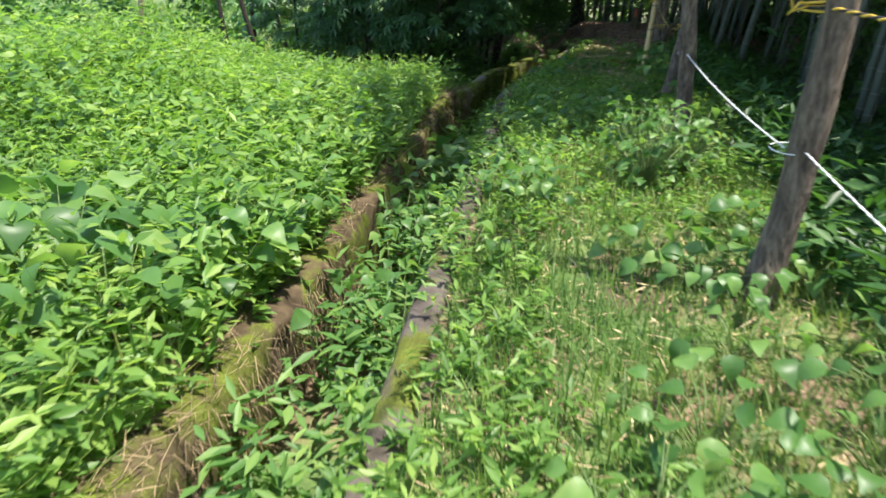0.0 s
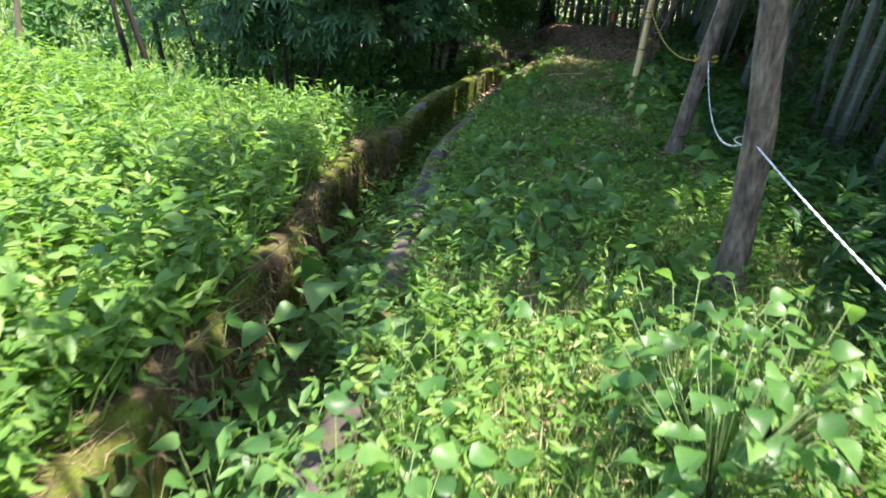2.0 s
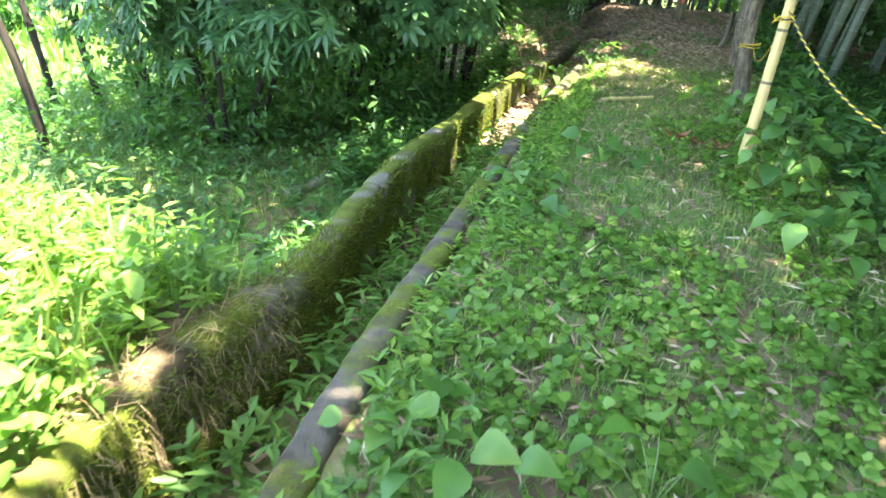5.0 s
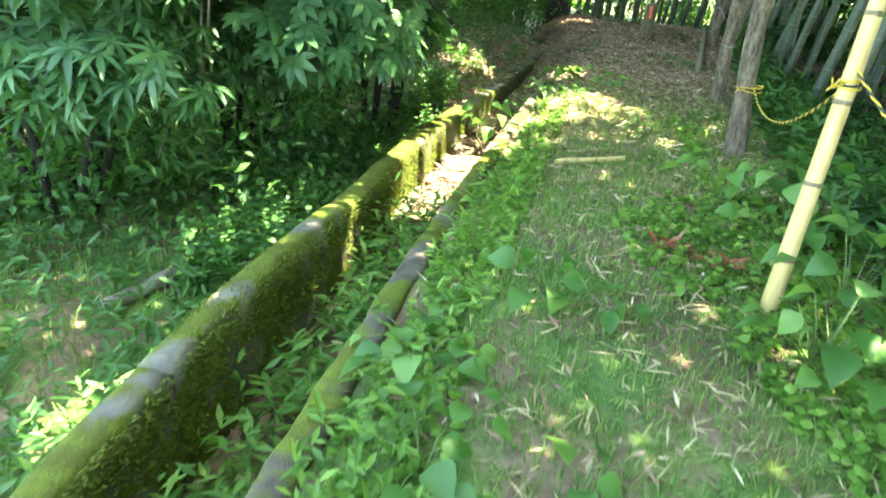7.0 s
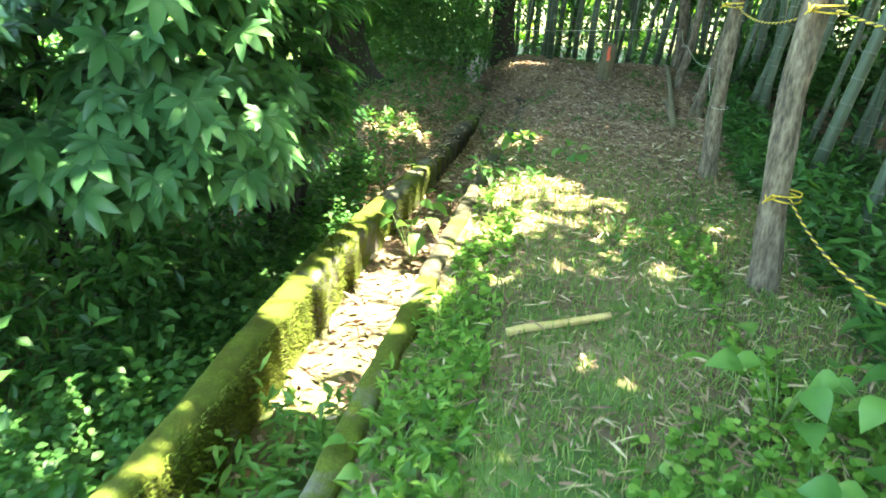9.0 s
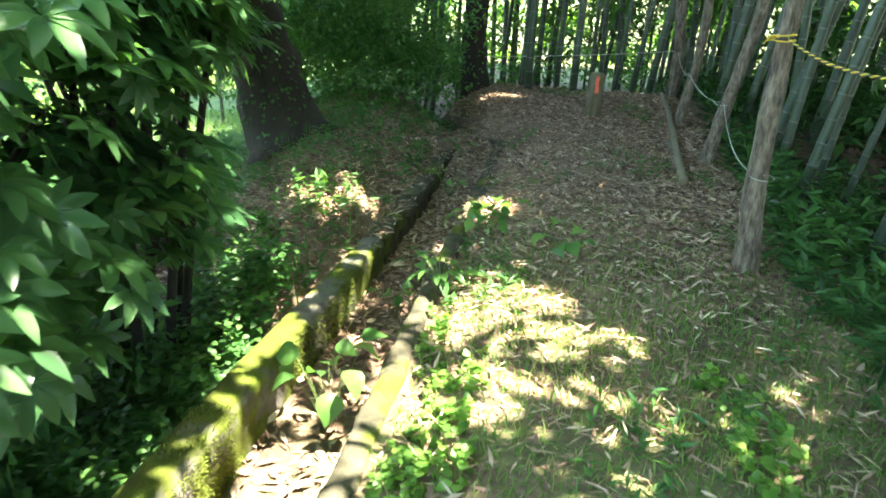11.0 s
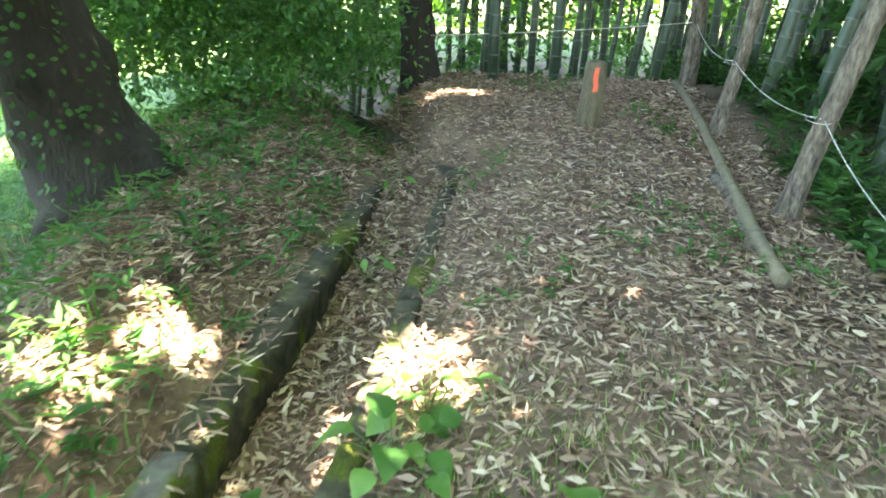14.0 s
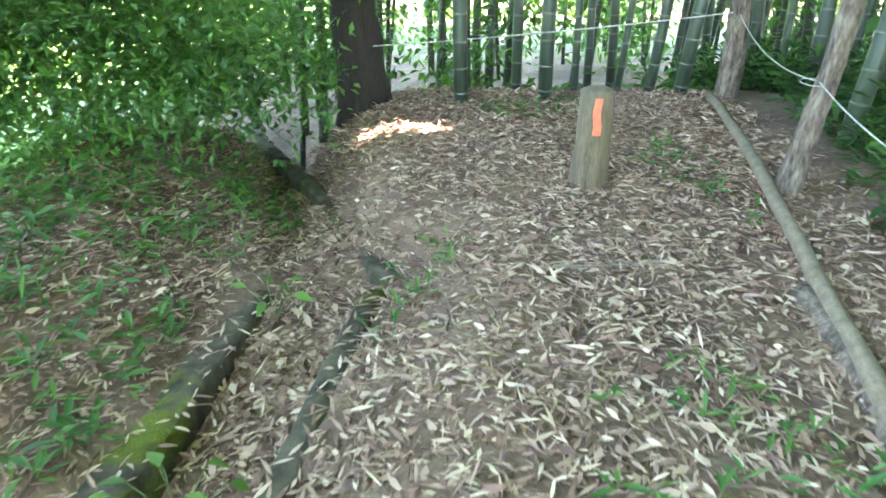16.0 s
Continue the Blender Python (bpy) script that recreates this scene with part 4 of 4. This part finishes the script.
def flat_bits(x, y, length, width, lift=0.012):
    n = len(x)
    z = ground(x, y) + rng.uniform(0.0, lift, n) + 0.004
    return strewn(DRY, np.stack([x, y, z], 1), rng.uniform(0, 6.3, n), rng.normal(0.05, 0.2, n), rng.normal(0, 0.6, n), length * rng.uniform(0.35, 1.4, n), width * rng.uniform(0.5, 1.3, n))


# the raised field
inside = lambda x, y: field_side(x, y) & (y + 0.12 * x < 10.3)
x, y = spots(10500, -3.2, 1.5, 1.0, 10.6, inside)
swell = lambda x, y: 1 + 0.95 * step(-x, -0.3, 2.6) * (1 - step(y, 7.6, 9.4))
near = weeds(x, y, rng.uniform(0.18, 0.58, len(x)) * (0.8 + 0.35 * waves(x, y, 1.7)) * swell(x, y), 11, 0.078, 1.0)
x3, y3 = spots(2600, -3.2, 1.4, 1.0, 10.2, lambda x, y: inside(x, y) & (waves(x + 3, y, 1.3) > 0.05))
near += weeds(x3, y3, rng.uniform(0.3, 0.6, len(x3)) * swell(x3, y3), 6, 0.08, 0.8, OVATE, 0.35)
x2, y2 = spots(5200, -12, -3.2, 1.0, 12.0, inside)
far = weeds(x2, y2, rng.uniform(0.25, 0.55, len(x2)) * swell(x2, y2), 7, 0.15, 0.9)
stuff("field_weeds", near + far, M_weed, "dense bright green leafy weeds covering the raised field", "weeds")
x, y = spots(16000, -3.5, 1.45, 1.5, 10.4, lambda x, y: inside(x, y) & (waves(x, y, 1.1) > -0.2))
stuff("field_grass", [blades(x, y, 0.4, 0.012, 0.7)], M_grass, "long thin grass blades among the field weeds", "grass")

# the path, sunny part and shaded part
on_path = lambda x, y: off_walls(x, y) & (x > right_edge(y) + 0.1)
x, y = spots(2500, 1.9, 3.9, 0.8, 8.4, lambda x, y: on_path(x, y) & (waves(x, y, 2.3) + 0.7 * (y > 5.6) + 0.5 * (x < right_edge(y) + 0.5) > 0.1))
stuff("path_weeds", weeds(x, y, rng.uniform(0.04, 0.16, len(x)) * (1 + 0.6 * (y > 5.6)), 6, 0.05, 1.1), M_weed, "low bright green weeds on the sunny path", "weeds")
x, y = spots(5600, 1.6, 4.0, 8.0, 16.5, lambda x, y: on_path(x, y) & (waves(x, y, 1.9) + 0.7 * (x < right_edge(y) + 0.5) + 0.6 * (x > 3.2) > -0.12 + 0.75 * step(y, 12, 14.5)))
stuff("path_herbs", weeds(x, y, rng.uniform(0.03, 0.09, len(x)), 6, 0.034, 1.25, OVATE, 0.3), M_weed, "small leafy herbs on the shaded path", "weeds")
x, y = spots(125000, 1.6, 4.3, 1.0, 18.5, lambda x, y: on_path(x, y) & (rng.random(len(x)) < (0.7 + 0.3 * (waves(x, y, 2.1) > -0.25)) * (1 - step(y, 15.5, 19.5))))
stuff("path_grass", [blades(x, y, 0.07 + 0.07 * (y < 8), 0.006, 1.2)], M_grass, "short thin grass on the embankment path", "grass")
x, y = spots(1500, 1.65, 4.2, 15, 24, lambda x, y: on_path(x, y) & (waves(x, y, 2.7) > 0.35))
stuff("sprouts", weeds(x, y, rng.uniform(0.03, 0.12, len(x)), 4, 0.075, 0.7) , M_shade, "scattered green sprouts among dry leaves", "weeds")

# plants along and in the channel
x, y = spots(2200, 1.0, 2.2, 1.0, 14.0, lambda x, y: (x > left_edge(y) + 0.06) & (x < right_edge(y) - 0.04))
stuff("channel_weeds", weeds(x, y, rng.uniform(0.12, 0.5, len(x)) * np.where(y < 6, 1.2, 0.75), 7, 0.09, 0.9), M_kudzu, "green weeds growing in the channel", "weeds")
x, y = spots(1500, 1.5, 2.7, 1.0, 14.5, lambda x, y: (x > right_edge(y) + 0.12) & (x < right_edge(y) + 0.5))
stuff("verge_weeds", weeds(x, y, rng.uniform(0.06, 0.2, len(x)), 7, 0.06, 0.9), M_weed, "leafy weeds along the wall's edge", "weeds")

x, y = spots(900, 1.5, 2.5, 1.0, 9.0, lambda x, y: (x > right_edge(y) - 0.06) & (x < right_edge(y) + 0.16) & (waves(x, y, 2.6) + 0.5 * (y > 4.4) * (y < 7) > 0.05))
stuff("wall_edge_weeds", weeds(x, y, rng.uniform(0.05, 0.22, len(x)), 7, 0.06, 1.0, base=right_top(y) - 0.02), M_weed, "weeds hanging over the low grey wall", "weeds")

# right bank under the bamboo, left low ground, mound
x, y = spots(8500, 3.6, 8, 2, 27, lambda x, y: x > np.interp(y, [0, 9, 14, 17, 20, 24], [3.5, 3.65, 3.75, 4.05, 4.5, 5.1]))
stuff("bank_undergrowth", weeds(x, y, rng.uniform(0.12, 0.5, len(x)), 7, 0.13, 0.9), M_dimleaf, "green undergrowth on the bank below the bamboo, shade put into its colour", "undergrowth")
low = lambda x, y: field_side(x, y) & (y + 0.12 * x > 10.5) & ~((y > 16.6) & (x > -1.2))
x, y = spots(6000, -6, 1.0, 10.4, 24, low)
stuff("low_undergrowth", weeds(x, y, rng.uniform(0.08, 0.32, len(x)), 6, 0.1, 0.9), M_shade, "green herbs on the low ground beside the wall", "undergrowth")
x, y = spots(2000, 0.0, 0.95, 12.8, 17.2, field_side)
stuff("wall_foot_weeds", weeds(x, y, rng.uniform(0.15, 0.5, len(x)), 8, 0.055, 0.8, OVATE, 0.3), M_shade, "leafy green herbs at the foot of the wall", "undergrowth")
x, y = spots(50000, -8, 0.9, 10.4, 27, low)
stuff("low_grass", [blades(x, y, 0.2, 0.008, 0.9)], M_grass, "soft green grass on the low ground", "grass")
x, y = spots(16000, -40, -5, 8, 60, lambda x, y: y > 11)
stuff("meadow_grass", [blades(x, y, 0.6, 0.09, 0.9)], M_grass, "sunlit meadow grass beyond the trees", "grass")
mound = lambda x, y: (x < left_edge(y) - 0.2) & (x > -1.3)
x, y = spots(800, -1.2, 1.6, 16.8, 22.6, mound)
stuff("mound_weeds", weeds(x, y, rng.uniform(0.05, 0.2, len(x)), 6, 0.095, 0.8), M_shade, "scattered green weeds on the mound", "weeds")
x, y = spots(2000, -1.4, 1.6, 16.6, 23, lambda x, y: mound(x, y) & (waves(x, y, 1.7) > 0.0))
stuff("mound_grass", [blades(x, y, 0.22, 0.012, 1.0)], M_shade, "broad dark grass blades on the mound", "grass")

# dry leaves
x, y = spots(125000, -1.4, 5.0, 13.0, 26, lambda x, y: off_walls(x, y, 0) & (rng.random(len(x)) < step(y, 15.2, 19.5) * (1 - 0.85 * step(x, 4.2, 5.0)) + 0.05 * (y < 16)))
stuff("dry_leaves", [flat_bits(x, y, 0.085, 0.014, 0.02)], M_litter, "thick layer of dry tan bamboo leaves", "dry leaves", False)
x, y = spots(30000, -1.2, 4.8, 15.5, 25, lambda x, y: off_walls(x, y, 0) & (rng.random(len(x)) < step(y, 15.5, 19)))
stuff("broad_dry_leaves", [flat_bits(x, y, 0.06, 0.022, 0.04)], M_litter, "curled broad brown leaves among the bamboo litter", "dry leaves", False)
y = rng.uniform(18.0, 21.4, 400)
right = rng.random(400) < 0.35
x = np.where(right, right_edge(y) + 0.13 * rng.random(400), left_edge(y) - left_width(y) * rng.random(400))
top = np.where(right, right_top(y), left_top(y)) + 0.012
v, f = strewn(DRY, np.stack([x, y, top], 1), rng.uniform(0, 6.3, 400), rng.normal(0, 0.1, 400), rng.normal(0, 0.25, 400), 0.09 * rng.uniform(0.5, 1.3, 400), 0.016)
stuff("wall_leaves", [(v, f)], M_litter, "dry bamboo leaves lying on the channel walls", "dry leaves", False)
x, y = spots(3000, 1.0, 2.2, 8, 22, lambda x, y: (x > left_edge(y)) & (x < right_edge(y)))
stuff("channel_leaves", [flat_bits(x, y, 0.1, 0.035, 0.04)], M_litter, "brown dead leaves on the channel floor", "dry leaves", False)
x, y = spots(9000, 1.65, 4.0, 8, 17.5, lambda x, y: on_path(x, y) & (rng.random(len(x)) < 0.3 + 0.4 * step(y, 12, 16.5)))
stuff("path_dry_leaves", [flat_bits(x, y, 0.085, 0.013, 0.04)], M_litter, "pale dry bamboo leaves scattered on the grass", "dry leaves", False)
x, y = spots(9000, 1.7, 3.8, 1.5, 16, lambda x, y: on_path(x, y) & ((y < 7.5) | (rng.random(len(x)) < 0.45)))
stuff("dry_grass", [flat_bits(x, y, 0.1, 0.007, 0.03)], M_straw, "bits of dry straw lying in the grass", "straw", False)

# dry roots and straw on the first stretch of the left wall
y = rng.uniform(1.5, 9.8, 7500)
up = rng.random(7500) < 0.4
x = np.where(up, left_edge(y) - left_width(y) * rng.uniform(-0.05, 1.1, 7500), left_edge(y) + 0.006)
z = left_top(y) - np.where(up, -0.012, rng.uniform(0.0, 0.38, 7500))
k = waves(y * 1.6, z * 3 + up, 2.0) > -0.3
x, y, z, up = x[k], y[k], z[k], up[k]
n = len(x)
stuff("wall_straw", [strewn(BLADE, np.stack([x, y, z], 1), np.where(up, rng.uniform(0, 6.3, n), -math.pi / 2 + rng.normal(0, 1.0, n)), np.where(up, 0.25, -0.9) + rng.normal(0, 0.35, n), rng.normal(0, 0.5, n), rng.uniform(0.03, 0.14, n), 0.003)], M_root, "dry straw and roots hanging over the channel wall", "straw")

# moss on the left wall
y = rng.uniform(6.5, 17.4, 30000)
side = rng.random(30000) < 0.75
h = rng.uniform(0.0, 0.5, 30000)
x = np.where(side, left_edge(y) + 0.004, left_edge(y) - left_width(y) * rng.uniform(0.02, 0.95, 30000))
z = left_top(y) - np.where(side, h, 0.0) + 0.002
k = waves(y * 1.3, z * 2 + side, 2.2) > np.where(side, -0.5, 0.15)
x, y, z, side = x[k], y[k], z[k], side[k]
n = len(x)
stuff("moss", [strewn(BLADE, np.stack([x, y, z], 1), np.where(side, -math.pi / 2, 0) + rng.normal(0, 0.8, n), np.where(side, 0.2, 1.4) + rng.normal(0, 0.3, n), rng.normal(0, 0.5, n), rng.uniform(0.012, 0.028, n), 0.006)], M_moss, "soft yellow-green moss on the concrete wall", "moss")

# leafy background
def thicket(name, n, box, leaf, material, label, clumps=60):
    (x0, x1), (y0, y1), (z0, z1) = box
    c = np.stack([rng.uniform(x0, x1, clumps), rng.uniform(y0, y1, clumps), rng.uniform(z0, z1, clumps)], 1)
    at = c[rng.integers(0, clumps, n)] + rng.normal(size=(n, 3)) * 0.28
    at[:, 2] = np.maximum(at[:, 2], ground(at[:, 0], at[:, 1]) + 0.03)
    v, f = strewn(DIAMOND, at, rng.uniform(0, 6.3, n), rng.normal(-0.4, 0.5, n), rng.normal(0, 0.6, n), leaf * rng.uniform(0.7, 1.3, n), leaf * rng.uniform(0.35, 0.55, n))
    return tagged(new(name, mesh_of(name, v, f, material, False)), label, "bushes", kind="stuff")


thicket("bush_leaves", 24000, ((-2.2, 1.5), (22.6, 24.6), (0.05, 1.9)), 0.085, M_shade, "small-leaved dark green bushes behind the mound")
thicket("brush_leaves", 13000, ((-2.4, 0.8), (21.9, 23.2), (0.0, 1.9)), 0.075, M_shade, "small-leaved green bushes at the back of the mound", 70)
# undergrowth green stands in for shade here; unseen tops screen the sky
thicket("bamboo_leaves", 38000, ((-3, 10), (25.5, 33), (-0.6, 5.0)), 0.17, M_shade, "bamboo leaves hanging in the grove, coloured darker for its shade", 300)
# shade is in the leaf colour; unseen upper leaves screen side light
thicket("grove_leaves", 52000, ((6.0, 12.5), (1, 30), (-0.8, 5.5)), 0.22, M_dimleaf, "leaves filling the grove, their shade put into the colour", 420)
thicket("shrub_shade_leaves", 9000, ((-3.6, 0.1), (13.2, 17.2), (-0.7, 0.0)), 0.12, M_shade, "dark low leaves under the evergreen shrubs", 90)
thicket("left_leaves", 9000, ((-3.5, -0.6), (18.0, 23.5), (0.7, 2.6)), 0.11, M_dimleaf, "leaves hanging from the saplings by the mound, coloured darker for shade", 70)
thicket("hedge_leaves", 16000, ((-26, -6), (20, 30), (-1.5, 3.0)), 0.3, M_shade, "leafy hedge at the far side of the meadow", 120)
thicket("far_leaves", 16000, ((-14, 16), (38, 46), (-1.5, 5.0)), 0.4, M_bamleaf, "sunlit trees far beyond the grove", 140)

# unseen canopy placed overhead to shade the ground, closed but for its openings
x, y = spots(190000, -4.5, 14, 2.5, 37, lambda x, y: ~sunlit(x, y) & (rng.random(len(x)) < (0.38 + 0.62 * np.maximum(step(y, 16, 20), step(x, 3.8, 5.5))) * (1 - 0.45 * step(-x, 0.6, 3.5))))
h = rng.uniform(5.2, 7.6, len(x)) + 0.8 * (x > 4.5)
at = np.stack([x + SUN_DIR.x / SUN_DIR.z * h, y + SUN_DIR.y / SUN_DIR.z * h, h], 1)
n = len(x)
stuff("canopy_leaves", [strewn(DIAMOND, at, rng.uniform(0, 6.3, n), rng.normal(-0.3, 0.4, n), rng.normal(0, 0.4, n), 0.3 * rng.uniform(0.7, 1.3, n), 0.14 * rng.uniform(0.7, 1.3, n))], M_bamleaf, "dense green leaf canopy, out of view, shading the path", "leaves", False)

# pale sheet added behind the grove to make bright gaps between the culms
road = mesh_of("road", [(-2, 33, -1.45), (14, 33, -1.45), (14, 37, -1.45), (-2, 37, -1.45)], [(0, 1, 2, 3)], plain_mat("pale_gap_sheet", [(0.3, (0.5, 0.49, 0.46)), (0.7, (0.68, 0.67, 0.64))], 3, 0.9, 0.3))
tagged(new("road", road), "pale sheet added beyond the bamboo grove for its bright gaps", "road", kind="structure")
